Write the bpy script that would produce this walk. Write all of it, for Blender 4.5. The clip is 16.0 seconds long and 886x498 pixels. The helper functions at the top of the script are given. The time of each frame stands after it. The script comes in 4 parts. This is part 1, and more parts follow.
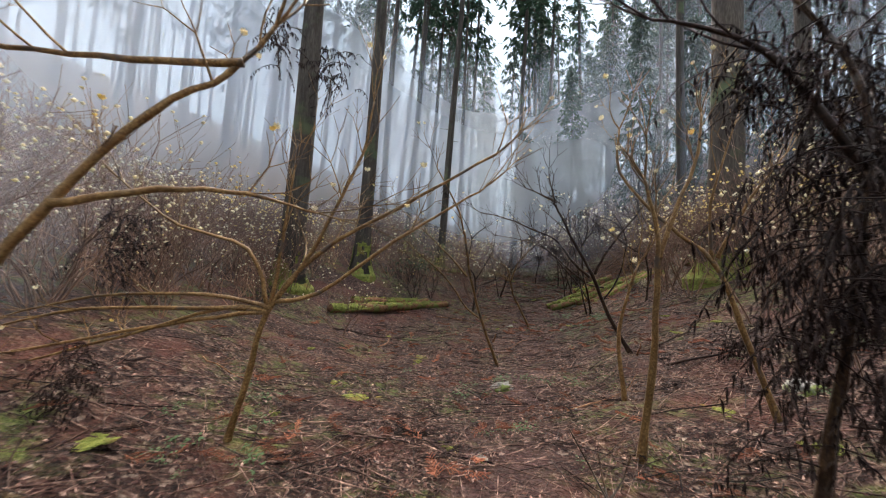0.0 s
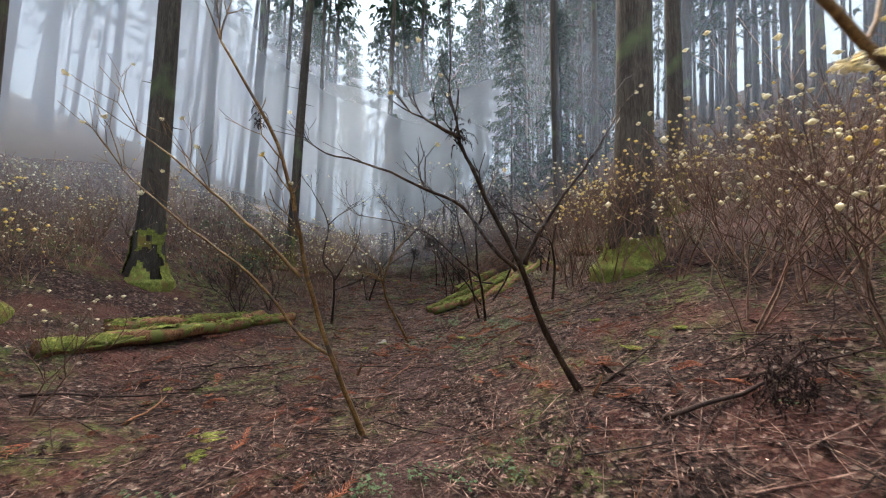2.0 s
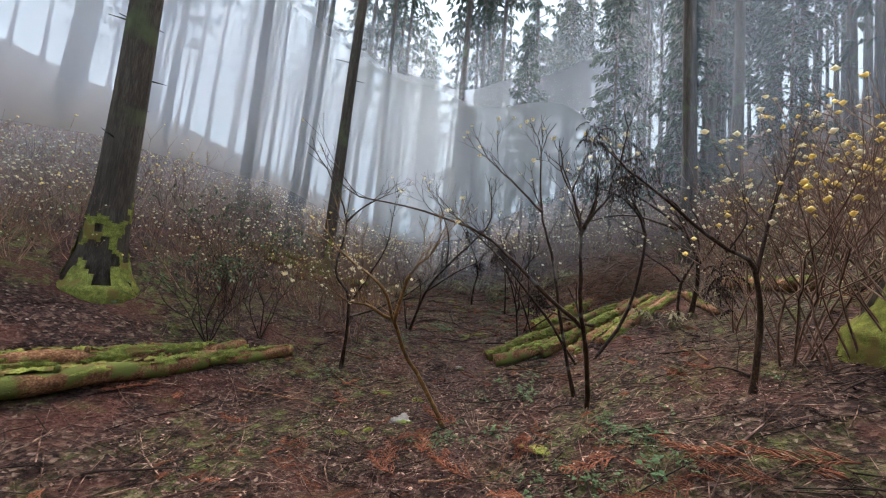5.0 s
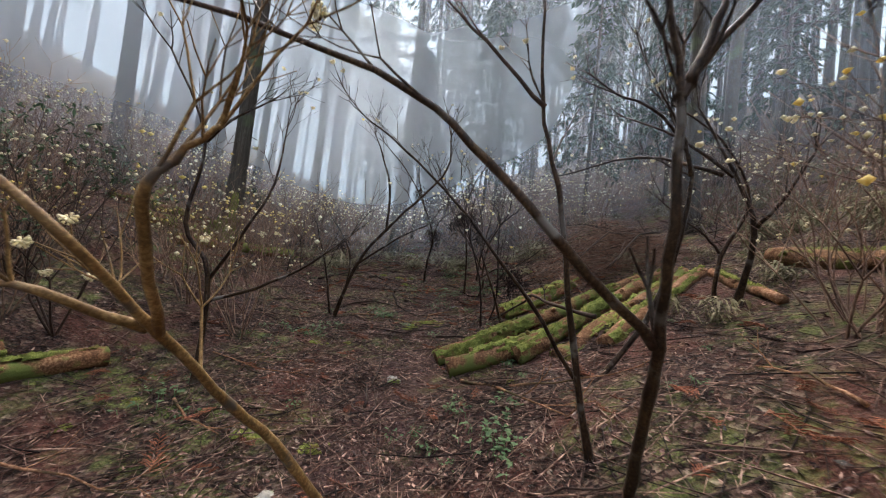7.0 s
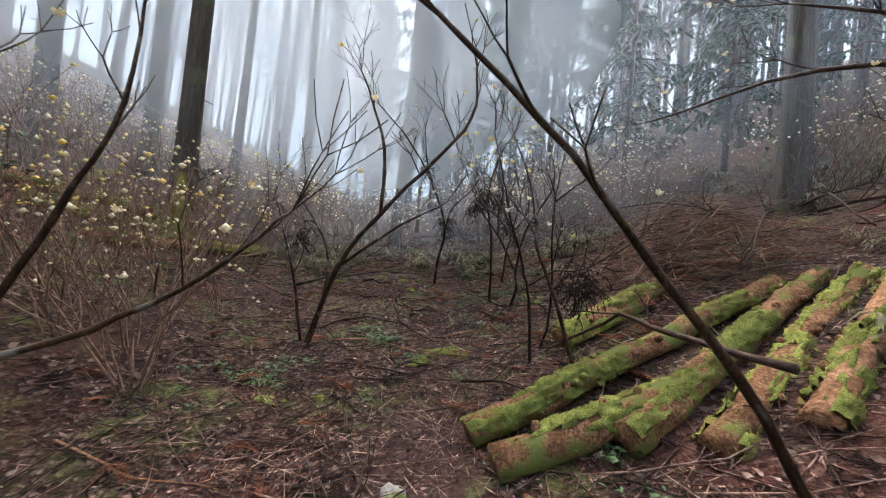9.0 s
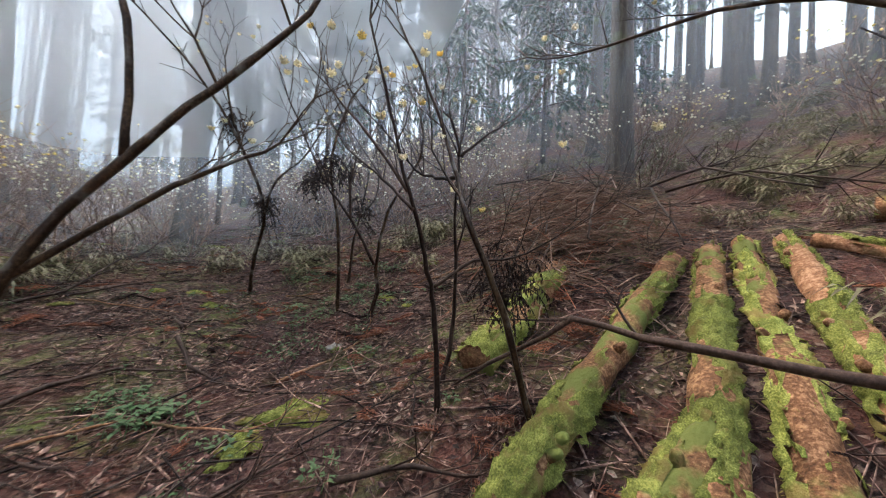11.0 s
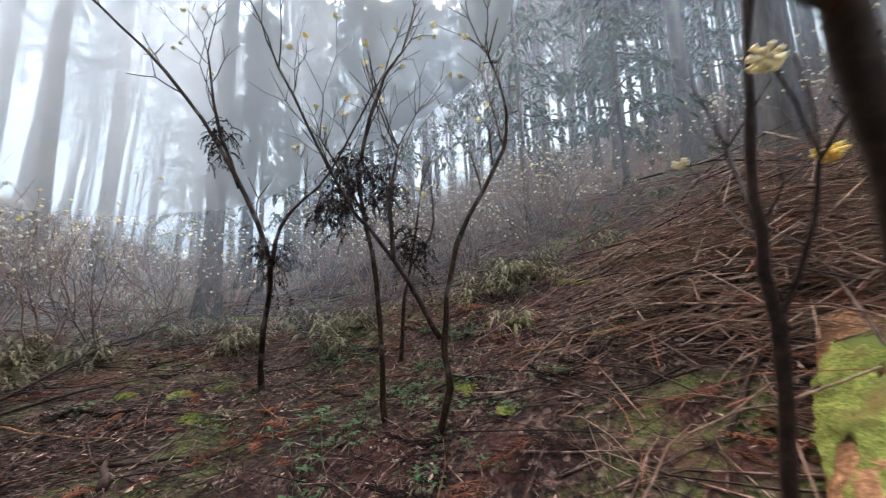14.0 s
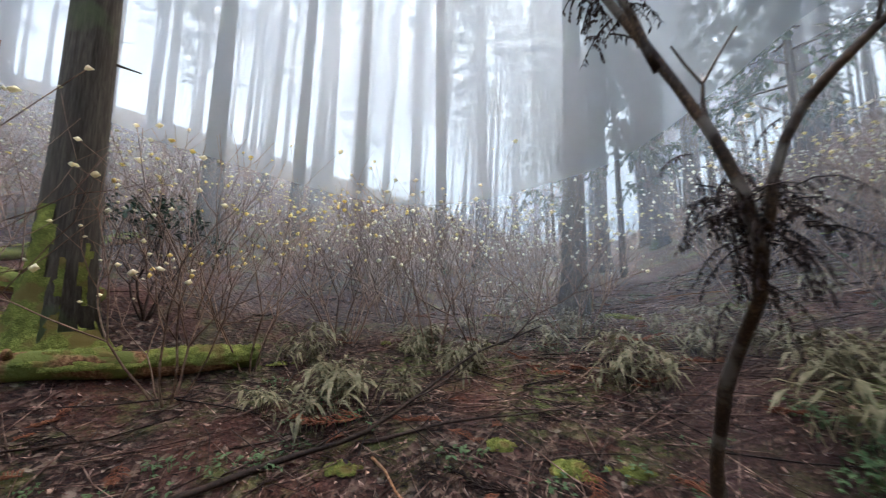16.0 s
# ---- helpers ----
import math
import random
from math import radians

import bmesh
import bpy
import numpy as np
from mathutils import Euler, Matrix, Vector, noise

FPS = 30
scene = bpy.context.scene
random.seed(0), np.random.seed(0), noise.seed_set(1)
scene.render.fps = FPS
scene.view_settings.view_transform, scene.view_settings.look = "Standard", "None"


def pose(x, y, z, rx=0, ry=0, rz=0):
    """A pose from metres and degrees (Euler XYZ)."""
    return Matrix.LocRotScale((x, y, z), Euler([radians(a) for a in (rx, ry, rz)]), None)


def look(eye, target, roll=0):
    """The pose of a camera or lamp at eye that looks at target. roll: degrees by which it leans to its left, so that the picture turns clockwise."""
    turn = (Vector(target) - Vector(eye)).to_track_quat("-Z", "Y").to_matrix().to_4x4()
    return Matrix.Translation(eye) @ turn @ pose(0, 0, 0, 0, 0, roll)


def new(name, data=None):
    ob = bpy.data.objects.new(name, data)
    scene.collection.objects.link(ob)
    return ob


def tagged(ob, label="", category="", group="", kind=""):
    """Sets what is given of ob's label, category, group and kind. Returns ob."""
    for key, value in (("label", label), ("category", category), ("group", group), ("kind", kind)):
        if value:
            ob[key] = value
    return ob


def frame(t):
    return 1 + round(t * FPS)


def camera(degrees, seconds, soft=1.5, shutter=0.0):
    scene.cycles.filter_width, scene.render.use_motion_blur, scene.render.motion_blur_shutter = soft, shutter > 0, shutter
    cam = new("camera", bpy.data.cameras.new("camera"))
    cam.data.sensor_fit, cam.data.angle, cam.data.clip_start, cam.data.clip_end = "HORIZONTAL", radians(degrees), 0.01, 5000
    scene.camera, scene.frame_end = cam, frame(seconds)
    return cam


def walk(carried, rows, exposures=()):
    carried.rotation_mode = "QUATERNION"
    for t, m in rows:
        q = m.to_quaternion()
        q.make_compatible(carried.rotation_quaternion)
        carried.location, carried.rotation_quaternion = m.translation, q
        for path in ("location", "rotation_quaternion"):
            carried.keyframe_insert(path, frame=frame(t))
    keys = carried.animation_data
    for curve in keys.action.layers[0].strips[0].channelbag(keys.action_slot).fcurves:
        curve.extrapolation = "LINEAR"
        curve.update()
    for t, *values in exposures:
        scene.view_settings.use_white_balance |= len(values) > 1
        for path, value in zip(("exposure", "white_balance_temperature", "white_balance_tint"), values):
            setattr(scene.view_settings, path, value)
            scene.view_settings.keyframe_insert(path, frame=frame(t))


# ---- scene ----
cam = camera(100.0, 16.0, soft=1.1, shutter=0.2)
PATH = [
    (0, pose(0.000, 0.000, 1.500, 91.67, -1.82, -0.05)),
    (0.5, pose(-0.002, 0.812, 1.582, 91.17, -2.11, -4.42)),
    (1, pose(0.082, 1.517, 1.621, 91.20, -0.97, -12.48)),
    (1.5, pose(0.301, 2.320, 1.485, 91.24, -0.25, -19.92)),
    (2, pose(0.534, 3.140, 1.366, 91.81, -0.40, -19.94)),
    (2.5, pose(0.736, 3.806, 1.406, 92.47, -1.17, -20.42)),
    (3, pose(1.192, 4.511, 1.406, 94.36, -0.22, -18.76)),
    (3.5, pose(1.136, 5.291, 1.666, 94.59, -0.25, -13.60)),
    (3.7, pose(1.141, 5.519, 1.780, 94.33, -1.11, -10.98)),
    (5.8, pose(2.217, 7.331, 1.320, 92.38, -4.66, -8.89)),
    (6, pose(2.244, 7.619, 1.303, 92.02, -5.07, -10.14)),
    (6.5, pose(2.357, 8.221, 1.355, 91.16, -4.53, -14.09)),
    (7, pose(2.602, 8.911, 1.349, 90.17, -5.19, -14.57)),
    (7.5, pose(2.557, 9.609, 1.327, 89.50, -5.50, -13.54)),
    (8, pose(2.572, 10.074, 1.360, 88.90, -4.89, -12.77)),
    (8.2, pose(2.680, 10.273, 1.381, 88.66, -4.33, -12.25)),
    (10.3, pose(3.104, 12.221, 1.146, 91.41, -2.61, -25.69)),
    (10.5, pose(3.175, 12.360, 1.145, 91.03, -2.36, -29.09)),
    (11, pose(3.247, 12.797, 1.182, 90.30, -1.94, -41.06)),
    (11.5, pose(3.255, 13.137, 1.264, 91.19, -1.29, -49.99)),
    (12, pose(3.452, 13.417, 1.397, 92.32, -0.12, -57.43)),
    (12.5, pose(3.484, 13.657, 1.542, 93.73, 0.92, -63.88)),
    (13, pose(3.634, 13.840, 1.538, 94.14, 1.07, -59.88)),
    (13.5, pose(3.948, 14.113, 1.334, 96.47, 1.74, -45.63)),
    (14, pose(4.206, 14.543, 1.232, 98.11, 2.69, -32.71)),
    (14.5, pose(4.368, 15.025, 1.265, 96.86, 1.49, -20.51)),
    (15, pose(4.499, 15.738, 1.271, 95.27, 1.65, -7.89)),
    (15.5, pose(4.281, 16.181, 1.398, 95.77, 0.09, 3.82)),
    (16, pose(4.044, 16.644, 1.482, 96.57, 0.80, 17.00)),
]

walk(cam, PATH, exposures=((0, 2.2), (3.5, 2.4), (6.5, 2.4), (8.2, 2.7), (10.5, 2.9), (12.5, 3.1), (14, 3.05), (16, 2.95)))

# ---- light: an overcast, misty day ----
world = bpy.data.worlds.new("misty_sky")
scene.world = world
world.use_nodes = True
wn = world.node_tree.nodes
sky = wn.new("ShaderNodeTexSky")
sky.sky_type, sky.sun_disc = "NISHITA", False
sky.sun_elevation, sky.sun_rotation = radians(52), radians(8)
sky.air_density, sky.dust_density, sky.ozone_density = 1.0, 6.0, 1.0
world.node_tree.links.new(sky.outputs[0], wn["Background"].inputs[0])
wn["Background"].inputs[1].default_value = 0.15
sun = new("sun", bpy.data.lights.new("sun", "SUN"))
sun.data.energy, sun.data.angle, sun.data.color = 1.5, radians(40), (1.0, 0.97, 0.93)
sun.matrix_world = look((0, 0, 60), (-7, -46, 0))

# ---- helpers ----
rng = random.Random(7)


def lerp_knots(knots, v):
    if v <= knots[0][0]:
        return knots[0][1]
    for (a, fa), (b, fb) in zip(knots, knots[1:]):
        if v <= b:
            return fa + (fb - fa) * (v - a) / (b - a)
    (a, fa), (b, fb) = knots[-2:]
    return fb + (fb - fa) / (b - a) * (v - b)


FLOOR = ((-40, 1.0), (0, -0.05), (5, -0.42), (9, -0.62), (12, -0.55), (15, -0.12), (18, 0.28), (22, 0.95), (32, 2.5), (60, 5.6))
AXIS = ((-20, 1.0), (9, 1.0), (13, 2.5), (17, 4.2), (24, 4.4), (60, 7.0))
TRAIL = ((-20, 0.0), (0, 0.1), (5, 0.95), (9, 2.3), (12, 2.9), (15, 4.0), (18, 4.9), (24, 5.6), (40, 7.0))


def land(x, y):
    """Height of the valley floor and its two slopes."""
    z = lerp_knots(FLOOR, y)
    d = x - lerp_knots(AXIS, y)
    e = (d - 1.2) / 2
    z += 0.45 * (e + math.sqrt(e * e + 0.3)) - 0.09
    e = (-d - 2.6) / 2
    return z + 0.42 * (e + math.sqrt(e * e + 0.3)) - 0.03


def bumps(x, y):
    n = noise.noise
    return 0.10 * n((x * 0.7, y * 0.7, 3.1)) + 0.045 * n((x * 2.3, y * 2.3, 8.2)) + 0.018 * n((x * 7.0, y * 7.0, 1.7))


def ground_z(x, y):
    return land(x, y) + bumps(x, y)


class Build:
    """Collects vertices and faces for one mesh."""

    def __init__(self):
        self.v, self.f = [], []

    def tube(self, pts, rads, n=5, cap=True):
        pts = [Vector(p) for p in pts]
        base = len(self.v)
        side = None
        for i, p in enumerate(pts):
            t = pts[min(i + 1, len(pts) - 1)] - pts[max(i - 1, 0)]
            t = t.normalized() if t.length > 1e-6 else Vector((0, 0, 1))
            if side is None:
                side = t.orthogonal().normalized()
            side = (side - t * side.dot(t))
            side = side.normalized() if side.length > 1e-5 else t.orthogonal().normalized()
            other = t.cross(side)
            for k in range(n):
                a = 2 * math.pi * k / n
                self.v.append(p + (side * math.cos(a) + other * math.sin(a)) * rads[i])
        for i in range(len(pts) - 1):
            for k in range(n):
                a, b = base + i * n + k, base + i * n + (k + 1) % n
                self.f.append((a, b, b + n, a + n))
        if cap:
            self.f.append(tuple(base + k for k in reversed(range(n))))
            self.f.append(tuple(base + (len(pts) - 1) * n + k for k in range(n)))

    def poly(self, *pts):
        b = len(self.v)
        self.v.extend(Vector(p) for p in pts)
        self.f.append(tuple(range(b, b + len(pts))))

    def blade(self, p, d, length, width, droop=0.3, up=None):
        """A narrow leaf, folded along its rib, that droops."""
        d = Vector(d).normalized()
        s = d.cross(up or Vector((0, 0, 1)))
        s = s.normalized() if s.length > 1e-4 else Vector((1, 0, 0))
        b = len(self.v)
        p = Vector(p)
        mid = p + d * length * 0.5 + Vector((0, 0, -droop * length * 0.15))
        tip = p + d * length + Vector((0, 0, -droop * length * 0.7))
        self.v += [p, mid + s * width / 2 + Vector((0, 0, width * 0.15)), mid, mid - s * width / 2 + Vector((0, 0, width * 0.15)), tip]
        self.f += [(b, b + 2, b + 1), (b, b + 3, b + 2), (b + 1, b + 2, b + 4), (b + 2, b + 3, b + 4)]

    def spray(self, p, d, length, width, droop=0.3):
        """A small drooping tuft of needles, folded along its middle."""
        d = Vector(d).normalized()
        s = d.cross(Vector((0, 0, 1)))
        s = s.normalized() if s.length > 1e-4 else Vector((1, 0, 0))
        b, p = len(self.v), Vector(p)
        mid = p + d * length * 0.55 + Vector((0, 0, -droop * length * 0.2))
        self.v += [p, mid + s * width, p + d * length + Vector((0, 0, -droop * length * 0.8)), mid - s * width * 0.8 + Vector((0, 0, width * 0.5))]
        self.f += [(b, b + 1, b + 2), (b, b + 2, b + 3)]

    def blob(self, c, r, squash=0.6, rough=0.3, seed=0, seg=8, rings=5):
        """A lumpy cushion with a flat foot."""
        b = len(self.v)
        c = Vector(c)
        for i in range(rings):
            th = (i + 1) / rings * math.pi * 0.55
            for k in range(seg):
                a = 2 * math.pi * k / seg
                q = Vector((math.sin(th) * math.cos(a), math.sin(th) * math.sin(a), math.cos(th)))
                s = 1 + rough * noise.noise(q * 2.0 + Vector((seed, c.x, c.y)))
                self.v.append(c + Vector((q.x * r * s, q.y * r * s, q.z * r * squash * s)))
        top = len(self.v)
        self.v.append(c + Vector((0, 0, r * squash)))
        for k in range(seg):
            self.f.append((top, b + k, b + (k + 1) % seg))
            for i in range(rings - 1):
                a, d = b + i * seg + k, b + i * seg + (k + 1) % seg
                self.f.append((a, a + seg, d + seg, d))

    def mesh(self, name, material, smooth=True):
        me = bpy.data.meshes.new(name)
        me.from_pydata([tuple(p) for p in self.v], [], self.f)
        me.materials.append(material)
        if smooth:
            me.polygons.foreach_set("use_smooth", [True] * len(me.polygons))
        me.update()
        return me


def part(name, build, material, parent, label="", smooth=True):
    data = build.mesh(name, material, smooth) if isinstance(build, Build) else build
    ob = new(name, data)
    ob.parent = parent
    if label:
        ob["label"] = label
    return ob


# ---- materials ----
def material(name, colours, scale=6.0, rough=0.8, bump=0.3, fine=60.0, stretch=(1, 1, 1), stain=None, stain_scale=1.5, stain_at=0.55, vary=0.25, coords="Object", leak=0.0, detail=6.0, island=0.0):
    """Colour from two scales of noise, a stain or moss cover of a second colour, per-thing variation and relief."""
    m = bpy.data.materials.new(name)
    m.use_nodes = True
    t, link = m.node_tree.nodes, m.node_tree.links.new
    bsdf = t["Principled BSDF"]
    tc = t.new("ShaderNodeTexCoord")
    mp = t.new("ShaderNodeMapping")
    mp.inputs["Scale"].default_value = stretch
    link(tc.outputs[coords], mp.inputs[0])
    n1, n2 = t.new("ShaderNodeTexNoise"), t.new("ShaderNodeTexNoise")
    for n, s in ((n1, scale), (n2, fine)):
        n.inputs["Scale"].default_value, n.inputs["Detail"].default_value, n.inputs["Roughness"].default_value = s, detail, 0.65
        link(mp.outputs[0], n.inputs["Vector"])
    mix = t.new("ShaderNodeMath")
    mix.operation = "MULTIPLY_ADD"
    link(n2.outputs[0], mix.inputs[0])
    mix.inputs[1].default_value = 0.6
    half = t.new("ShaderNodeMath")
    half.operation = "MULTIPLY"
    half.inputs[1].default_value = 0.5
    link(n1.outputs[0], half.inputs[0])
    link(half.outputs[0], mix.inputs[2])
    ramp = t.new("ShaderNodeValToRGB")
    e = ramp.color_ramp.elements
    for i, c in enumerate(colours):
        pos = 0.34 + 0.40 * i / max(1, len(colours) - 1)
        if i < 2:
            e[i].position, e[i].color = pos, (*c, 1)
        else:
            e.new(pos).color = (*c, 1)
    link(mix.outputs[0], ramp.inputs[0])
    out = ramp.outputs[0]
    if stain:
        n3 = t.new("ShaderNodeTexNoise")
        n3.inputs["Scale"].default_value, n3.inputs["Detail"].default_value = stain_scale, 8.0
        link(tc.outputs[coords], n3.inputs["Vector"])
        r3 = t.new("ShaderNodeValToRGB")
        r3.color_ramp.elements[0].position, r3.color_ramp.elements[1].position = stain_at, stain_at + 0.08
        link(n3.outputs[0], r3.inputs[0])
        mx = t.new("ShaderNodeMix")
        mx.data_type = "RGBA"
        link(r3.outputs[0], mx.inputs[0])
        link(out, mx.inputs[6])
        mx.inputs[7].default_value = (*stain, 1)
        out = mx.outputs[2]
    if vary:
        info = t.new("ShaderNodeObjectInfo")
        hsv = t.new("ShaderNodeHueSaturation")
        mr = t.new("ShaderNodeMapRange")
        mr.inputs[3].default_value, mr.inputs[4].default_value = 1 - vary, 1 + vary
        link(info.outputs["Random"], mr.inputs[0])
        link(mr.outputs[0], hsv.inputs["Value"])
        link(out, hsv.inputs["Color"])
        out = hsv.outputs[0]
    if island:
        geo = t.new("ShaderNodeNewGeometry")
        hs2, mr2 = t.new("ShaderNodeHueSaturation"), t.new("ShaderNodeMapRange")
        mr2.inputs[3].default_value, mr2.inputs[4].default_value = 1 - island, 1 + island * 1.3
        link(geo.outputs["Random Per Island"], mr2.inputs[0])
        link(mr2.outputs[0], hs2.inputs["Value"])
        link(out, hs2.inputs["Color"])
        out = hs2.outputs[0]
    link(out, bsdf.inputs["Base Color"])
    bsdf.inputs["Roughness"].default_value = rough
    bsdf.inputs["Specular IOR Level"].default_value = 0.12
    if leak:
        bsdf.inputs["Transmission Weight"].default_value = 0.0
        bsdf.inputs["Subsurface Weight"].default_value = 0.0
        tr, add = t.new("ShaderNodeBsdfTranslucent"), t.new("ShaderNodeMixShader")
        link(out, tr.inputs[0])
        add.inputs[0].default_value = leak
        link(bsdf.outputs[0], add.inputs[1])
        link(tr.outputs[0], add.inputs[2])
        link(add.outputs[0], t["Material Output"].inputs[0])
    if bump:
        b = t.new("ShaderNodeBump")
        b.inputs["Strength"].default_value, b.inputs["Distance"].default_value = bump, 0.02
        link(mix.outputs[0], b.inputs["Height"])
        link(b.outputs[0], bsdf.inputs["Normal"])
    return m


def ground_material():
    m = bpy.data.materials.new("forest_floor")
    m.use_nodes = True
    t, link = m.node_tree.nodes, m.node_tree.links.new
    bsdf = t["Principled BSDF"]
    pos = t.new("ShaderNodeNewGeometry").outputs["Position"]

    def noise_at(scale, detail=6.0, rough=0.6):
        n = t.new("ShaderNodeTexNoise")
        n.inputs["Scale"].default_value, n.inputs["Detail"].default_value, n.inputs["Roughness"].default_value = scale, detail, rough
        link(pos, n.inputs["Vector"])
        return n.outputs[0]

    def ramp(src, *stops):
        r = t.new("ShaderNodeValToRGB")
        e = r.color_ramp.elements
        for i, (p, c) in enumerate(stops):
            c = (*c, 1) if isinstance(c, tuple) else (c, c, c, 1)
            if i < 2:
                e[i].position, e[i].color = p, c
            else:
                e.new(p).color = c
        link(src, r.inputs[0])
        return r.outputs[0]

    def blend(fac, a, b):
        x = t.new("ShaderNodeMix")
        x.data_type = "RGBA"
        link(fac, x.inputs[0])
        for s, i in ((a, 6), (b, 7)):
            if isinstance(s, tuple):
                x.inputs[i].default_value = (*s, 1)
            else:
                link(s, x.inputs[i])
        return x.outputs[2]

    fine = noise_at(34, 8, 0.7)
    soil = ramp(fine, (0.30, (0.004, 0.0025, 0.002)), (0.46, (0.009, 0.0045, 0.0035)), (0.57, (0.033, 0.0148, 0.011)), (0.72, (0.12, 0.062, 0.046)))
    vor = t.new("ShaderNodeTexVoronoi")
    vor.inputs["Scale"].default_value = 26
    warp = t.new("ShaderNodeMix")
    warp.data_type = "VECTOR"
    warp.inputs[0].default_value = 0.06
    link(pos, warp.inputs[4])
    wn2 = t.new("ShaderNodeTexNoise")
    wn2.inputs["Scale"].default_value = 9
    link(pos, wn2.inputs["Vector"])
    link(wn2.outputs[1], warp.inputs[5])
    link(warp.outputs[1], vor.inputs["Vector"])
    leaf = ramp(vor.outputs["Color"], (0.15, (0.018, 0.010, 0.008)), (0.5, (0.07, 0.031, 0.023)), (0.8, (0.18, 0.12, 0.088)), (0.95, (0.34, 0.27, 0.21)))
    soil = blend(ramp(noise_at(11, 4), (0.42, 0.0), (0.58, 0.75)), soil, leaf)
    red = blend(ramp(noise_at(60, 5), (0.35, 0.0), (0.65, 1.0)), (0.03, 0.010, 0.007), (0.13, 0.048, 0.032))
    soil = blend(ramp(noise_at(1.1, 5), (0.50, 0.0), (0.62, 0.7)), soil, red)
    moss = ramp(noise_at(70, 6, 0.7), (0.35, (0.03, 0.042, 0.012)), (0.55, (0.12, 0.145, 0.035)), (0.75, (0.24, 0.27, 0.085)))
    mix = t.new("ShaderNodeMath")
    mix.operation = "MULTIPLY"
    link(ramp(noise_at(0.7, 4), (0.48, 0.0), (0.60, 0.9)), mix.inputs[0])
    link(ramp(noise_at(5.0, 6, 0.7), (0.46, 0.0), (0.60, 0.85)), mix.inputs[1])
    colour = blend(mix.outputs[0], soil, moss)
    att = t.new("ShaderNodeAttribute")
    att.attribute_name = "trail"
    trail = blend(ramp(noise_at(45, 8, 0.7), (0.35, 0.0), (0.68, 1.0)), (0.018, 0.010, 0.009), (0.12, 0.062, 0.053))
    tm = t.new("ShaderNodeMath")
    tm.operation = "MULTIPLY"
    link(att.outputs["Fac"], tm.inputs[0])
    link(ramp(noise_at(3.0, 6), (0.35, 0.2), (0.6, 1.0)), tm.inputs[1])
    colour = blend(tm.outputs[0], colour, trail)
    link(colour, bsdf.inputs["Base Color"])
    bsdf.inputs["Roughness"].default_value = 0.75
    bsdf.inputs["Specular IOR Level"].default_value = 0.125
    b = t.new("ShaderNodeBump")
    b.inputs["Strength"].default_value, b.inputs["Distance"].default_value = 0.8, 0.03
    h = t.new("ShaderNodeMath")
    h.operation = "ADD"
    link(fine, h.inputs[0])
    link(vor.outputs["Distance"], h.inputs[1])
    link(h.outputs[0], b.inputs["Height"])
    link(b.outputs[0], bsdf.inputs["Normal"])
    return m


M_GROUND = ground_material()
M_CEDAR = material("cedar_bark", [(0.022, 0.018, 0.014), (0.066, 0.054, 0.042), (0.13, 0.112, 0.09)], 5, 0.9, 0.8, 24, (3, 3, 0.25), (0.10, 0.12, 0.06), 0.8, 0.56, 0.15)
# paperbush bark darkened to look wet and backlit; M_GOLD keeps the golden tone
M_STEM = material("dark_backlit_bark", [(0.007, 0.004, 0.003), (0.026, 0.014, 0.008), (0.10, 0.06, 0.03)], 9, 0.42, 0.35, 70, (1, 1, 0.6), (0.10, 0.085, 0.07), 6, 0.56, 0.2)
M_GOLD = material("golden_stem_bark", [(0.04, 0.02, 0.009), (0.15, 0.083, 0.030), (0.36, 0.23, 0.095)], 8, 0.4, 0.3, 60, (1, 1, 1), (0.08, 0.06, 0.045), 5, 0.58, 0.15)
M_TWIG = material("dark_twig_bark", [(0.010, 0.006, 0.0045), (0.034, 0.020, 0.014), (0.085, 0.052, 0.036)], 7, 0.6, 0.2, 50, vary=0.35)
M_THICKET = material("thicket_twigs", [(0.04, 0.022, 0.016), (0.17, 0.10, 0.068), (0.36, 0.25, 0.175)], 3, 0.55, 0.0, 20, vary=0.35)
M_BRUSH = material("brushwood_twigs", [(0.06, 0.033, 0.023), (0.22, 0.127, 0.082), (0.40, 0.27, 0.178)], 1.2, 0.6, 0.0, 9, vary=0.0, island=0.5)
M_MOSS = material("green_moss", [(0.020, 0.028, 0.006), (0.13, 0.145, 0.03), (0.36, 0.37, 0.095)], 11, 0.95, 1.0, 110, stain=(0.15, 0.115, 0.035), stain_scale=4.5, stain_at=0.54, vary=0.25)
M_LOG = material("rotting_log_bark", [(0.012, 0.007, 0.005), (0.15, 0.07, 0.032), (0.46, 0.27, 0.145)], 7, 0.85, 1.0, 45, (1, 1, 1), (0.11, 0.125, 0.03), 3.5, 0.50, 0.15)
M_PEELED = material("peeled_wood", [(0.03, 0.013, 0.007), (0.19, 0.09, 0.042), (0.46, 0.28, 0.17)], 7, 0.75, 0.9, 40, (1, 1, 1), (0.06, 0.045, 0.02), 3, 0.55, 0.1)
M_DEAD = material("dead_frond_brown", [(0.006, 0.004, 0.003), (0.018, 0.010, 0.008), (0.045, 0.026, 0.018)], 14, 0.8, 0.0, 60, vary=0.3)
M_RED = material("fallen_frond_red", [(0.06, 0.02, 0.012), (0.17, 0.06, 0.032), (0.33, 0.14, 0.075)], 10, 0.8, 0.0, 50, vary=0.45)
M_LEAF = material("dry_leaf", [(0.006, 0.003, 0.0025), (0.05, 0.022, 0.016), (0.36, 0.24, 0.18)], 7, 0.38, 0.0, 16, vary=0.0, island=0.9)
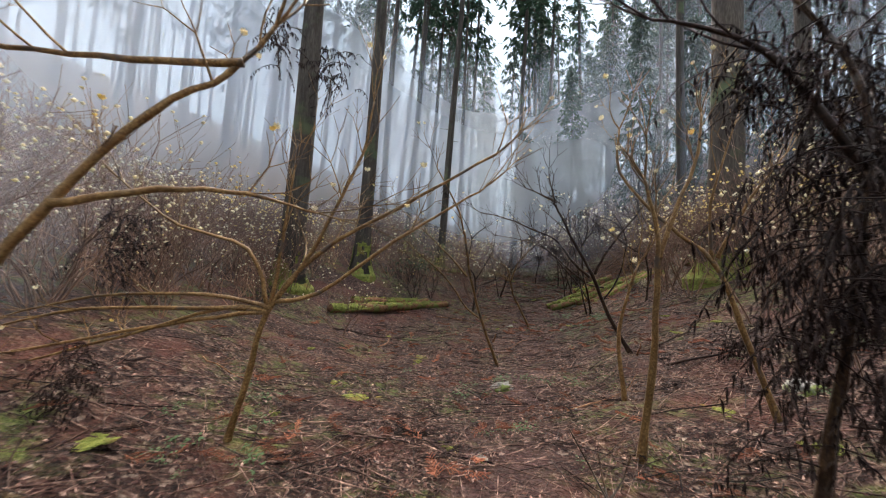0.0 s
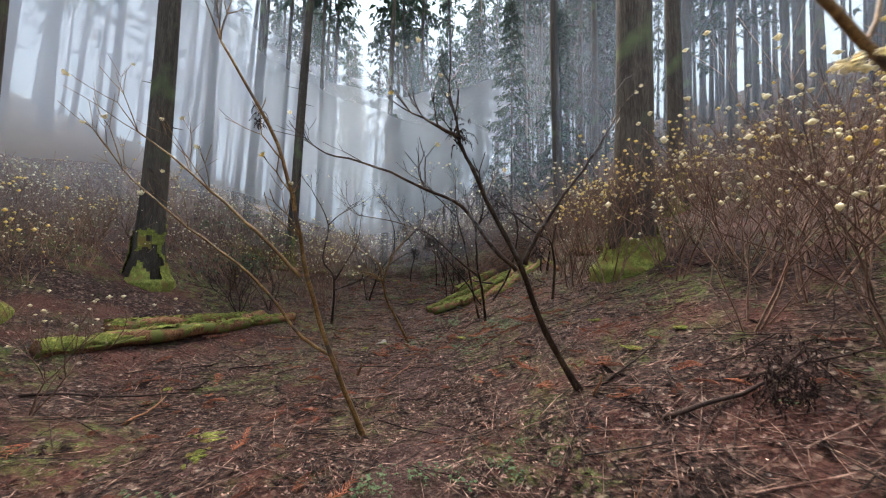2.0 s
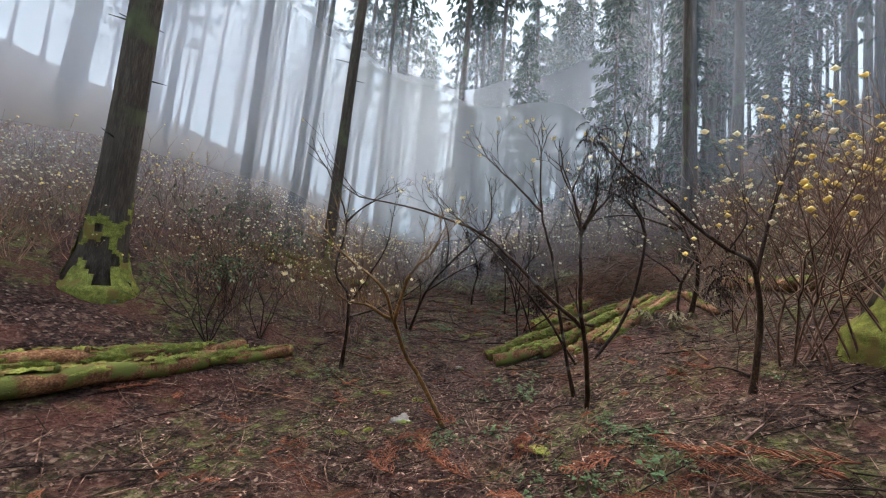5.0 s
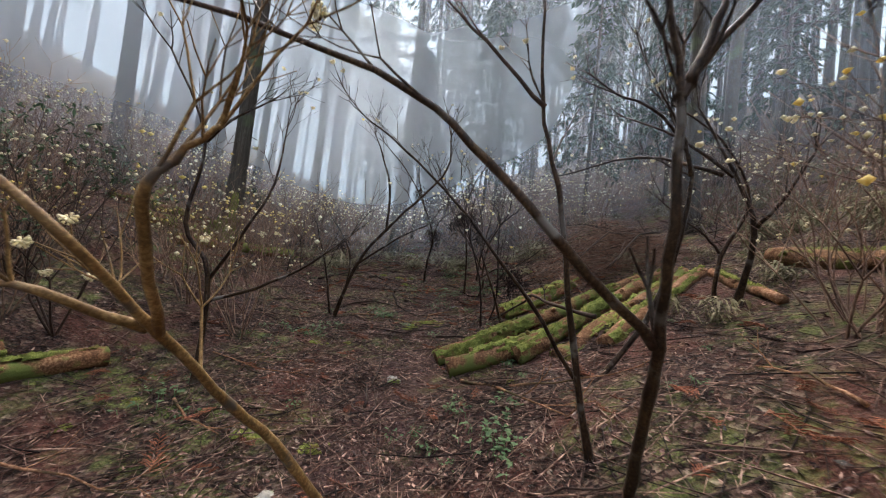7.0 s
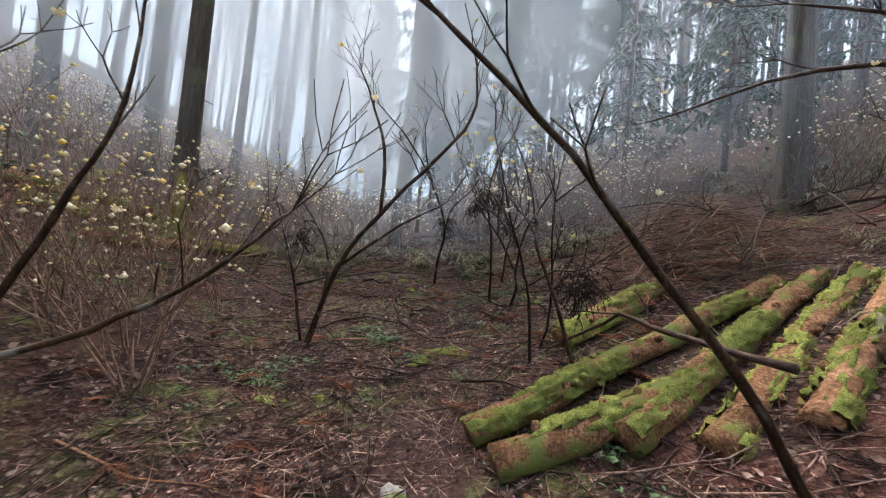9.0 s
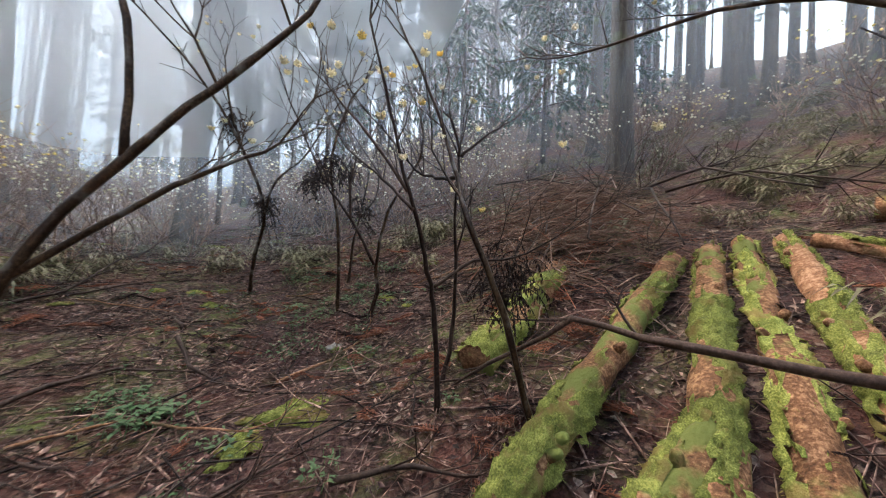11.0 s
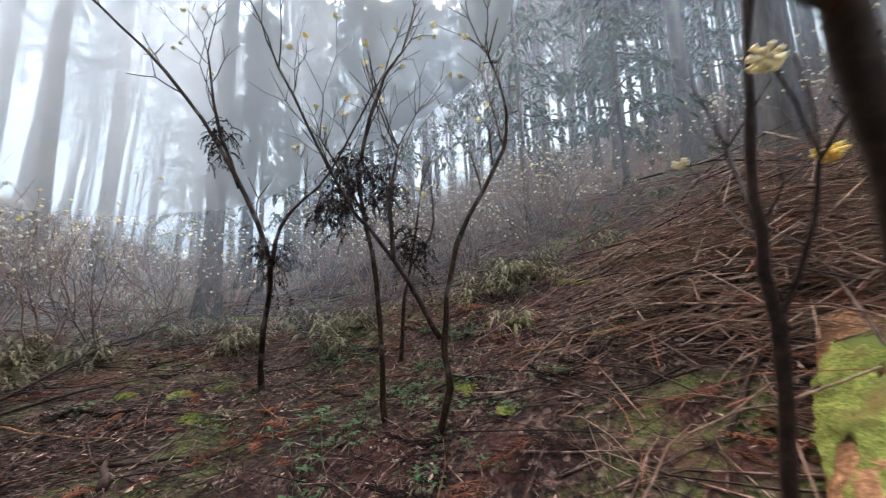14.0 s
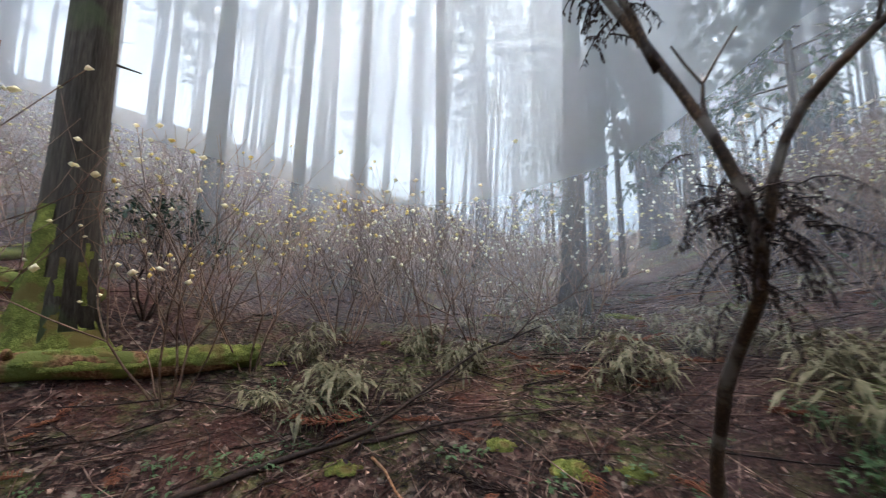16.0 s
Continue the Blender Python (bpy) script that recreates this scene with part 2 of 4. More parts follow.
M_LITTER = material("twig_litter", [(0.009, 0.005, 0.004), (0.055, 0.029, 0.021), (0.27, 0.18, 0.135)], 3, 0.6, 0.0, 12, vary=0.0, island=0.9)
M_PETAL = material("cream_blossom", [(0.62, 0.50, 0.25), (0.80, 0.72, 0.48), (0.85, 0.80, 0.66)], 20, 0.6, 0.0, 90, vary=0.1, leak=0.45)
M_YELLOW = material("yellow_blossom", [(0.72, 0.50, 0.12), (0.85, 0.66, 0.22), (0.88, 0.78, 0.42)], 20, 0.6, 0.0, 90, vary=0.1, leak=0.45)
M_NEEDLE = material("cedar_foliage", [(0.014, 0.03, 0.018), (0.035, 0.065, 0.04), (0.065, 0.105, 0.06)], 2, 0.8, 0.0, 8, vary=0.3, leak=0.15)
M_SASA = material("bamboo_grass", [(0.055, 0.06, 0.025), (0.145, 0.13, 0.07), (0.33, 0.27, 0.175)], 9, 0.5, 0.0, 22, vary=0.25, leak=0.25)
M_GREEN = material("seedling_green", [(0.022, 0.042, 0.018), (0.055, 0.095, 0.04), (0.11, 0.16, 0.07)], 8, 0.5, 0.0, 40, vary=0.3, leak=0.25)
M_STONE = material("mossy_stone", [(0.09, 0.085, 0.075), (0.20, 0.19, 0.165), (0.30, 0.285, 0.25)], 6, 0.8, 0.5, 40, stain=(0.11, 0.14, 0.03), stain_scale=3, stain_at=0.5)


def mist_material(name, cover):
    """Thin mist: white droplets that scatter the daylight to both sides, with drifting gaps."""
    m = bpy.data.materials.new(name)
    m.use_nodes = True
    t, link = m.node_tree.nodes, m.node_tree.links.new
    t.remove(t["Principled BSDF"])
    clear, white, back = t.new("ShaderNodeBsdfTransparent"), t.new("ShaderNodeBsdfDiffuse"), t.new("ShaderNodeBsdfTranslucent")
    for s in (white, back):
        s.inputs[0].default_value = (0.84, 0.92, 1.0, 1)
    both, mix = t.new("ShaderNodeMixShader"), t.new("ShaderNodeMixShader")
    both.inputs[0].default_value = 0.6
    link(white.outputs[0], both.inputs[1])
    link(back.outputs[0], both.inputs[2])
    n = t.new("ShaderNodeTexNoise")
    n.inputs["Scale"].default_value, n.inputs["Detail"].default_value = 0.07, 3
    geo = t.new("ShaderNodeNewGeometry")
    link(geo.outputs["Position"], n.inputs["Vector"])
    mr = t.new("ShaderNodeMapRange")
    mr.inputs[1].default_value, mr.inputs[2].default_value = 0.3, 0.7
    mr.inputs[3].default_value, mr.inputs[4].default_value = cover * 0.8, cover * 1.2
    link(n.outputs[0], mr.inputs[0])
    att = t.new("ShaderNodeAttribute")
    att.attribute_name = "thickness"
    mul = t.new("ShaderNodeMath")
    mul.operation = "MULTIPLY"
    link(mr.outputs[0], mul.inputs[0])
    link(att.outputs["Fac"], mul.inputs[1])
    link(mul.outputs[0], mix.inputs[0])
    link(clear.outputs[0], mix.inputs[1])
    link(both.outputs[0], mix.inputs[2])
    link(mix.outputs[0], t["Material Output"].inputs[0])
    return m


# ---- ground ----
def graded(lo, a, b, hi, fine, grow):
    """Grid lines, close together between a and b and wider outside."""
    right = [b]
    s = fine
    while right[-1] < hi:
        s *= grow
        right.append(right[-1] + s)
    left = [a]
    s = fine
    while left[-1] > lo:
        s *= grow
        left.append(left[-1] - s)
    mid = [a + (b - a) * i / round((b - a) / fine) for i in range(1, round((b - a) / fine))]
    return left[::-1] + mid + right


def build_ground():
    xs, ys = graded(-400, -6, 11, 400, 0.075, 1.07), graded(-300, -1, 22, 400, 0.085, 1.07)
    verts, trail = [], []
    for y in ys:
        axis = lerp_knots(TRAIL, y)
        for x in xs:
            far = max(0.0, math.hypot(x - 4, y - 12) - 55)
            z = ground_z(x, y) if far == 0 else ground_z(4 + (x - 4) * 55 / (far + 55), 12 + (y - 12) * 55 / (far + 55)) + far * 0.12
            d = abs(x - axis + 0.25 * noise.noise((x, y, 5.0)))
            s = max(0.0, min(1.0, 1.0 - (d - 0.22) / 0.35))
            verts.append((x, y, z - 0.04 * s))
            trail.append(s)
    w = len(xs)
    faces = [(j * w + i, j * w + i + 1, (j + 1) * w + i + 1, (j + 1) * w + i) for j in range(len(ys) - 1) for i in range(w - 1)]
    me = bpy.data.meshes.new("ground")
    me.from_pydata(verts, [], faces)
    a = me.attributes.new("trail", "FLOAT", "POINT")
    a.data.foreach_set("value", trail)
    me.materials.append(M_GROUND)
    me.polygons.foreach_set("use_smooth", [True] * len(faces))
    return tagged(new("ground", me), "dark leaf-littered forest floor with moss and a worn trail", "ground", kind="structure")


build_ground()


# ---- mist ----
def mist_veil(size, material):
    """One drifting sheet of mist round the stretch of valley that is walked."""
    seg, rows = 96, [-0.3 + (15.0 * size + 0.3) * (i / 24) ** 1.4 for i in range(25)]
    dens = [min(1.05, 0.1 + 0.95 * (1 - math.exp(-max(0.0, h) / 1.7))) * (0.5 + 0.5 * math.cos(math.pi * max(0.0, h / (15.0 * size) - 0.35) / 0.65)) for h in rows]
    verts, thick = [], []
    for h, q in zip(rows, dens):
        for k in range(seg):
            a = 2 * math.pi * k / seg
            flare = max(0.0, h) * 0.5 * min(1.0, max(0.0, size - 1.0))
            x, y = 3.0 + (9.8 * size + flare) * math.sin(a), 9.5 + (13.6 * size + flare) * math.cos(a)
            verts.append((x, y, land(x, y) + h))
            thick.append(q * (1 - 0.6 * max(0.0, math.sin(a)) ** 1.5))
    faces = [(i * seg + k, i * seg + (k + 1) % seg, (i + 1) * seg + (k + 1) % seg, (i + 1) * seg + k) for i in range(len(rows) - 1) for k in range(seg)]
    me = bpy.data.meshes.new("mist")
    me.from_pydata(verts, [], faces)
    me.attributes.new("thickness", "FLOAT", "POINT").data.foreach_set("value", thick)
    me.materials.append(material)
    me.polygons.foreach_set("use_smooth", [True] * len(faces))
    return tagged(new("mist", me), "thin pale blue mist hanging between the cedars", "mist", kind="structure")


M_MIST = mist_material("thin_mist", 0.35)
for size in (0.85, 1.25, 1.9, 3.2):
    mist_veil(size, M_MIST)


def backdrop():
    """A glowing ring that stands for the mist-filled distance beyond the trees."""
    m = bpy.data.materials.new("glowing_distance")
    m.use_nodes = True
    t, link = m.node_tree.nodes, m.node_tree.links.new
    t.remove(t["Principled BSDF"])
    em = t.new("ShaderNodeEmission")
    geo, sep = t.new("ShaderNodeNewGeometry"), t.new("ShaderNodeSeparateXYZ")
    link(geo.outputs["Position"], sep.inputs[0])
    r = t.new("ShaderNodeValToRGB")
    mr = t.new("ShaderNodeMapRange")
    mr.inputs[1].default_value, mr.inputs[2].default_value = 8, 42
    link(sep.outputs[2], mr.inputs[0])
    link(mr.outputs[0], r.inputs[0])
    # daylit haze put into the emission: dim and blue low down, brighter above
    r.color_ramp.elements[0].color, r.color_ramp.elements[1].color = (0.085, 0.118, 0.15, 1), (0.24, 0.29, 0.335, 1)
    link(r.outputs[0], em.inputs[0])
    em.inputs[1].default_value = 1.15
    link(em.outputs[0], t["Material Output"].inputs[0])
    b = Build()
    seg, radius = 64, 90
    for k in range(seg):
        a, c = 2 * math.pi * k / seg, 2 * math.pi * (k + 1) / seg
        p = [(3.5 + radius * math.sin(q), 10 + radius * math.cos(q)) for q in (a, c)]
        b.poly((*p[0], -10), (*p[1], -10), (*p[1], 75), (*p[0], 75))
    tagged(new("backdrop", b.mesh("backdrop", m)), "glowing pale blue-white ring for the mist in the far valley", "backdrop", kind="structure")


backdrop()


# ---- cedars ----
def cedar_trunk(height, radius, seed, sides=14):
    b = Build()
    r = random.Random(seed)
    n = 12
    pts, rads = [], []
    for i in range(n):
        h = height * (i / (n - 1)) ** 1.6
        flare = 1 + 0.75 * math.exp(-h / 0.28) + 0.15 * math.exp(-h / 1.2)
        pts.append((0.03 * math.sin(h * 0.5 + seed), 0.03 * math.cos(h * 0.4 + seed), h - 0.35 if i == 0 else h))
        rads.append(radius * flare * (1 - 0.72 * h / height))
    b.tube(pts, rads, sides)
    for i, v in enumerate(b.v):
        a = math.atan2(v.y, v.x)
        k = 1 + 0.06 * math.sin(a * 5 + seed) * math.exp(-max(0, v.z) / 0.8) * 3 + 0.035 * noise.noise((math.cos(a) * 2.5, math.sin(a) * 2.5, v.z * 0.4 + seed))
        b.v[i] = Vector((v.x * k, v.y * k, v.z))
    for _ in range(int(height * 0.4)):
        h = r.uniform(2.2, height * 0.5)
        a = r.uniform(0, 6.28)
        rr = radius * (1 - 0.72 * h / height) * 0.9
        d = Vector((math.cos(a), math.sin(a), r.uniform(-0.3, 0.15)))
        L = r.uniform(0.12, 0.6)
        b.tube([Vector((d.x * rr, d.y * rr, h)), Vector((d.x * (rr + L), d.y * (rr + L), h + d.z * L))], [0.016, 0.006], 4)
    return b


def cedar_crown(height, start, spread, seed, count=40, sprays=9, size=1.15):
    """Drooping boughs, each with rows of small leafy sprays, thinning towards the top."""
    b, wood = Build(), Build()
    r = random.Random(seed)
    for i in range(count):
        f = (i + r.random()) / count
        h = start + (height - start) * f
        a = i * 2.4 + r.uniform(-0.4, 0.4)
        L = spread * (1 - f * 0.85) * r.uniform(0.55, 1.1)
        d = Vector((math.cos(a), math.sin(a), 0))
        droop = r.uniform(0.15, 0.5)
        pts = [Vector((0, 0, h)) + d * L * s + Vector((0, 0, -droop * L * s * s + 0.12 * L * s)) for s in (0, 0.4, 0.75, 1.0)]
        wood.tube(pts, [0.035, 0.022, 0.012, 0.004], 3, False)
        for k in range(sprays):
            s = r.uniform(0.25, 1.05)
            p = Vector((0, 0, h)) + d * L * s + Vector((0, 0, -droop * L * s * s + 0.12 * L * s))
            q = Matrix.Rotation(r.uniform(-1.3, 1.3), 3, "Z") @ d
            q.z = r.uniform(-0.7, 0.15)
            p += Vector((r.gauss(0, 0.12), r.gauss(0, 0.12), r.gauss(0, 0.14)))
            b.spray(p, q, size * r.uniform(0.22, 0.5), size * r.uniform(0.06, 0.15), r.uniform(0.2, 0.9))
            if k % 2 == 0:
                b.spray(p, Vector((q.y, -q.x, q.z - 0.2)), size * r.uniform(0.16, 0.4), size * r.uniform(0.05, 0.12), 0.7)
    return wood, b


CEDAR_MESHES = []
for k, (h, s, w) in enumerate(((24, 14, 2.4), (26, 15, 2.2), (27, 15, 2.2), (22, 5.0, 2.3), (24, 6.0, 2.1), (21, 8, 2.4), (25, 10, 2.2))):
    wood, needles = cedar_crown(h, s, w, 40 + k)
    CEDAR_MESHES.append((cedar_trunk(h, 0.25, k).mesh("trunk", M_CEDAR), wood.mesh("bough", M_TWIG), needles.mesh("crown", M_NEEDLE)))


def cedar(x, y, radius, kind, lean=0.0, label="", group="cedars of the misty wood"):
    t = new("cedar_tree")
    t.location = (x, y, land(x, y) - 0.05)
    s = radius / 0.25
    tilt = lean + (0.06 if x < 0 else 0.03 if x < 6 else 0.0)
    t.rotation_euler = (Matrix.Rotation(tilt, 3, "Y") @ Matrix.Rotation((x * 7.3 + y * 3.1) % 6.28, 3, "Z")).to_euler()
    trunk, wood, crown = CEDAR_MESHES[kind % 7]
    part("trunk", trunk, None, t).scale = (s, s, 1.0)
    part("bough", wood, None, t)["kind"] = "stuff"
    part("crown", crown, None, t)["kind"] = "stuff"
    return tagged(t, label or "tall straight grey-brown cedar with a high dark crown", "tree", group)


def foot_moss(tree, radius, seed):
    """A patchy moss sleeve round the foot of a trunk."""
    m, index = Build(), {}
    nu, nv = 56, 40
    for u in range(nu + 1):
        h = 1.9 * u / nu - 0.4
        flare = 1 + 0.75 * math.exp(-max(h, 0) / 0.28) + 0.15 * math.exp(-h / 1.2)
        for v in range(nv):
            a = 2 * math.pi * v / nv
            c, s = math.cos(a), math.sin(a)
            mask = noise.noise((c * 1.3, s * 1.3, h * 1.4 + seed)) + 0.5 * noise.noise((c * 4, s * 4, h * 4 + seed)) + 0.6 - 0.75 * h
            if mask > 0:
                rr = radius * flare * 1.08 + 0.012 + 0.02 * noise.noise((c * 9, s * 9, h * 16)) + 0.02 * min(1, mask)
                index[u, v] = len(m.v)
                m.v.append(Vector((c * rr, s * rr, h - 0.05)))
    for u in range(nu):
        for v in range(nv):
            q = [index.get(k) for k in ((u, v), (u, (v + 1) % nv), (u + 1, (v + 1) % nv), (u + 1, v))]
            if None not in q:
                m.f.append(tuple(q))
    part("moss", m, M_MOSS, tree, "green moss sleeve")["kind"] = "stuff"


NEAR_CEDARS = (
    (-4.3, 10.4, 0.34), (-3.0, 13.6, 0.27), (6.7, 8.9, 0.38), (10.2, 15.9, 0.21), (4.3, 22.8, 0.17), (-0.15, 18.8, 0.19), (-2.1, 21.9, 0.17),
    (-2.4, 24.6, 0.15), (-0.6, 28.3, 0.17), (5.4, 28.6, 0.19), (-3.6, 20.8, 0.2), (10.9, 11.2, 0.24), (14.6, 18.6, 0.2), (16.9, 15.4, 0.2), (1.0, 26.4, 0.16), (-1.2, 25.6, 0.16))
for i, (x, y, r) in enumerate(NEAR_CEDARS):
    mossy = r >= 0.23 or i == 5
    tree = cedar(x, y, r, i % 3, rng.uniform(-0.02, 0.02), "thick cedar trunk with green moss round its foot" if mossy else "")
    if mossy:
        foot_moss(tree, r, i)


def far_woods():
    r = random.Random(11)
    spots = [(x, y) for x, y, _ in NEAR_CEDARS]
    made = 0
    while made < 225:
        a = radians(r.uniform(-68, 110) if made % 3 else r.gauss(8, 25))
        d = r.uniform(17, 66)
        x, y = 3.5 + d * math.sin(a), 10 + d * math.cos(a)
        gap = abs(math.degrees(math.atan2(x - 3, y - 8)) - 8) < 2.2
        if gap or y < 19 and abs(x - 4) < 9 or min((x - p) ** 2 + (y - q) ** 2 for p, q in spots) < 5.0:
            continue
        spots.append((x, y))
        cedar(x, y, r.uniform(0.14, 0.23), r.randrange(7), r.uniform(-0.03, 0.03))
        made += 1
    made = 0
    while made < 70:
        a, d = radians(r.uniform(32, 112)), r.uniform(15, 46)
        x, y = 4 + d * math.sin(a), 11 + d * math.cos(a)
        if x < 13 or min((x - p) ** 2 + (y - q) ** 2 for p, q in spots) < 3.0:
            continue
        spots.append((x, y))
        cedar(x, y, r.uniform(0.13, 0.21), r.randrange(7), r.uniform(-0.03, 0.03))
        made += 1
    return spots


CEDAR_SPOTS = far_woods()


# ---- shrubs ----
def grow(b, tips, p, d, length, rad, depth, r, spread=0.65, up=0.25, n=4):
    """Paperbush branching: each shoot bends upwards and ends in two or three new ones."""
    pts, rads = [Vector(p)], [rad]
    d = Vector(d).normalized()
    steps = 3 if depth else 2
    for i in range(steps):
        d = (d + Vector((r.uniform(-0.16, 0.16), r.uniform(-0.16, 0.16), up * 0.3 + r.uniform(-0.06, 0.1)))).normalized()
        pts.append(pts[-1] + d * length / steps)
        rads.append(rad * (1 - 0.3 * (i + 1) / steps))
    b.tube(pts, rads, n if depth else 3, False)
    if depth == 0:
        tips.append((pts[-1], d))
        return
    a0 = r.uniform(0, 6.28)
    k = r.choice((2, 3, 3))
    o = d.orthogonal().normalized()
    q = d.cross(o)
    for i in range(k):
        a = a0 + i * 6.28 / k + r.uniform(-0.3, 0.3)
        nd = d + (o * math.cos(a) + q * math.sin(a)) * spread * r.uniform(0.6, 1.3)
        grow(b, tips, pts[-1], nd, length * r.uniform(0.6, 0.95), rad * 0.62, depth - 1, r, spread, up, max(3, n - 1))


def flower_mesh(seed, mat):
    """A nodding head of many small tubular florets."""
    b = Build()
    r = random.Random(seed)
    for i in range(20):
        z = 1 - (i + 0.5) / 20 * 1.35
        a = i * 2.4
        s = math.sqrt(max(0.0, 1 - z * z))
        d = Vector((s * math.cos(a), s * math.sin(a), -z))
        p = d * 0.006
        q = d * 0.021 * r.uniform(0.85, 1.15)
        b.tube([p, q, q + d * 0.003], [0.0025, 0.0042, 0.0058], 4)
    return b.mesh("flower_head", mat)


FLOWERS = [flower_mesh(1, M_PETAL), flower_mesh(2, M_PETAL), flower_mesh(3, M_YELLOW)]


def bloom(b, p, size, r):
    """A far flower head: a lumpy small cushion."""
    p = Vector(p)
    o = [Vector((r.uniform(-1, 1), r.uniform(-1, 1), r.uniform(-1, 1))) * 0.25 * size for _ in range(6)]
    v = len(b.v)
    ax = (Vector((size, 0, 0)), Vector((0, size, 0)), Vector((-size, 0, 0)), Vector((0, -size, 0)), Vector((0, 0, size * 0.7)), Vector((0, 0, -size * 0.8)))
    b.v += [p + a + q for a, q in zip(ax, o)]
    for i in range(4):
        b.f += [(v + i, v + (i + 1) % 4, v + 4), (v + (i + 1) % 4, v + i, v + 5)]


def shrub_at(base, rad, stems, flowers=14, hue=1, twigs=4, bark=None):
    """One paperbush with main stems through the given joints and finer shoots from them."""
    r = random.Random(int(base[0] * 100) * 7 + int(base[1] * 100))
    root = new("paperbush_shrub")
    gz = ground_z(*base)
    root.location = (*base, gz)
    off = Vector(root.location)
    spots = []
    for i, joints in enumerate(stems):
        pts = [Vector(p) for p in joints]
        if i == 0:
            if pts[0].z > gz + 0.1:
                pts.insert(0, Vector((base[0], base[1], gz - 0.1)))
            else:
                pts[0].z = gz - 0.12
        fine = []
        for j in range(len(pts) - 1):
            p0, p1, p2, p3 = pts[max(j - 1, 0)], pts[j], pts[j + 1], pts[min(j + 2, len(pts) - 1)]
            for s in (0, 0.25, 0.5, 0.75):
                s2, s3 = s * s, s * s * s
                fine.append(0.5 * ((2 * p1) + (p2 - p0) * s + (2 * p0 - 5 * p1 + 4 * p2 - p3) * s2 + (3 * p1 - p0 - 3 * p2 + p3) * s3))
        fine.append(pts[-1])
        fine = [p + Vector((r.uniform(-1, 1), r.uniform(-1, 1), r.uniform(-1, 1))) * 0.008 for p in fine]
        r0 = 1.35 * rad * (1.0 if i == 0 else 0.66)
        n = len(fine)
        rads = [r0 * (1 - 0.68 * k / (n - 1)) * (1 + 0.12 * (k % 4 == 0)) for k in range(n)]
        if i == 0:
            rads[0] = rads[1] = r0 * 1.25
        b, tips = Build(), []
        b.tube([p - off for p in fine], rads, 8)
        d = (fine[-1] - fine[-3]).normalized()
        for k in range(3):
            grow(b, tips, fine[-1] - off, d + Vector((r.uniform(-0.6, 0.6), r.uniform(-0.6, 0.6), r.uniform(-0.2, 0.5))), r.uniform(0.2, 0.38), rads[-1] * 0.8, 2 if k == 0 else 1, r)
        for k in range(twigs):
            j = r.randrange(n // 2, n - 1)
            o = Vector((r.uniform(-1, 1), r.uniform(-1, 1), r.uniform(0.1, 0.9)))
            grow(b, tips, fine[j] - off, d + o, r.uniform(0.18, 0.34), rads[j] * 0.5, r.choice((1, 2)), r)
        part("stem", b, bark or (M_STEM if r0 > 0.02 else M_TWIG), root)
        spots += tips
    r.shuffle(spots)
    for p, d in spots[:flowers]:
        f = part("flower_head", FLOWERS[hue if r.random() < 0.7 else r.randrange(3)], None, root)
        f.location = p + Vector((0, 0, -0.012))
        s = r.uniform(0.7, 1.2)
        f.scale = (s, s, s)
        f.rotation_euler = (r.uniform(-0.5, 0.5), r.uniform(-0.5, 0.5), r.uniform(0, 6))
    return tagged(root, "bare golden-brown paperbush with a few pale yellow flower heads", "shrub", "paperbush along the trail")


def shrub_template(seed, stems, height, depth, rad, n, flowers, spread):
    b, tips, fl = Build(), [], Build()
    r = random.Random(seed)
    for i in range(stems):
        a = i * 6.28 / stems + r.uniform(-0.5, 0.5)
        d = Vector((math.cos(a) * spread, math.sin(a) * spread, 1.0))
        grow(b, tips, (math.cos(a) * 0.06, math.sin(a) * 0.06, -0.08), d, height * r.uniform(0.26, 0.4), rad * r.uniform(0.7, 1.1), depth, r, 0.6, 0.22, n)
    r.shuffle(tips)
    for p, d in tips[:flowers]:
        bloom(fl, p, r.uniform(0.016, 0.032), r)
    return b, fl


SHRUBS = []
for k in range(6):
    b, fl = shrub_template(60 + k, 5 + k % 2, 2.0, 3, 0.013, 3, 46, 0.5 + 0.1 * (k % 3))
    SHRUBS.append((b.mesh("stems", M_THICKET), fl.mesh("flower_heads", M_YELLOW if k % 3 == 0 else M_PETAL)))


def free_spot(x, y, r):
    off = x - lerp_knots(TRAIL, y)
    clear = 2.3 if y < 12 else (1.9 if y < 20 else 0.8)
    if abs(off) < clear or y < 12 and 0 < off < 3.3:
        return False
    if off < 0 and y < 14.5 and x > -3.9 + 0.12 * max(0.0, y - 8):
        return False
    if 2.6 < x < 9.5 and 11.5 < y < 16.3 or 1.2 < x < 8 and 15 < y < 20.5:
        return False
    return not (x > 9.5 and 8 < y < 20 and r.random() < 0.6)


def slender_shrub(x, y, s, turn, k):
    t = new("paperbush_shrub")
    t.matrix_world = pose(x, y, ground_z(x, y), 0, 0, turn) @ Matrix.Diagonal((s, s, s, 1))
    stems, heads = SHRUBS[k % 6]
    part("branching", stems, None, t)["kind"] = "stuff"
    part("blossom", heads, None, t)["kind"] = "stuff"
    tagged(t, "slender bare paperbush dotted with small cream flowers", "shrub", "paperbush thicket")


def thicket():
    r = random.Random(5)
    made = 0
    while made < 245:
        if made < 110:
            x, y = r.uniform(-7.5, 7.5), r.uniform(2.5, 13)
        else:
            x, y = r.uniform(-8, 13), r.uniform(11, 25)
        if not free_spot(x, y, r):
            continue
        slender_shrub(x, y, r.uniform(0.9, 1.3) if y < 10 else r.uniform(0.7, 1.1), r.uniform(0, 360), r.randrange(6))
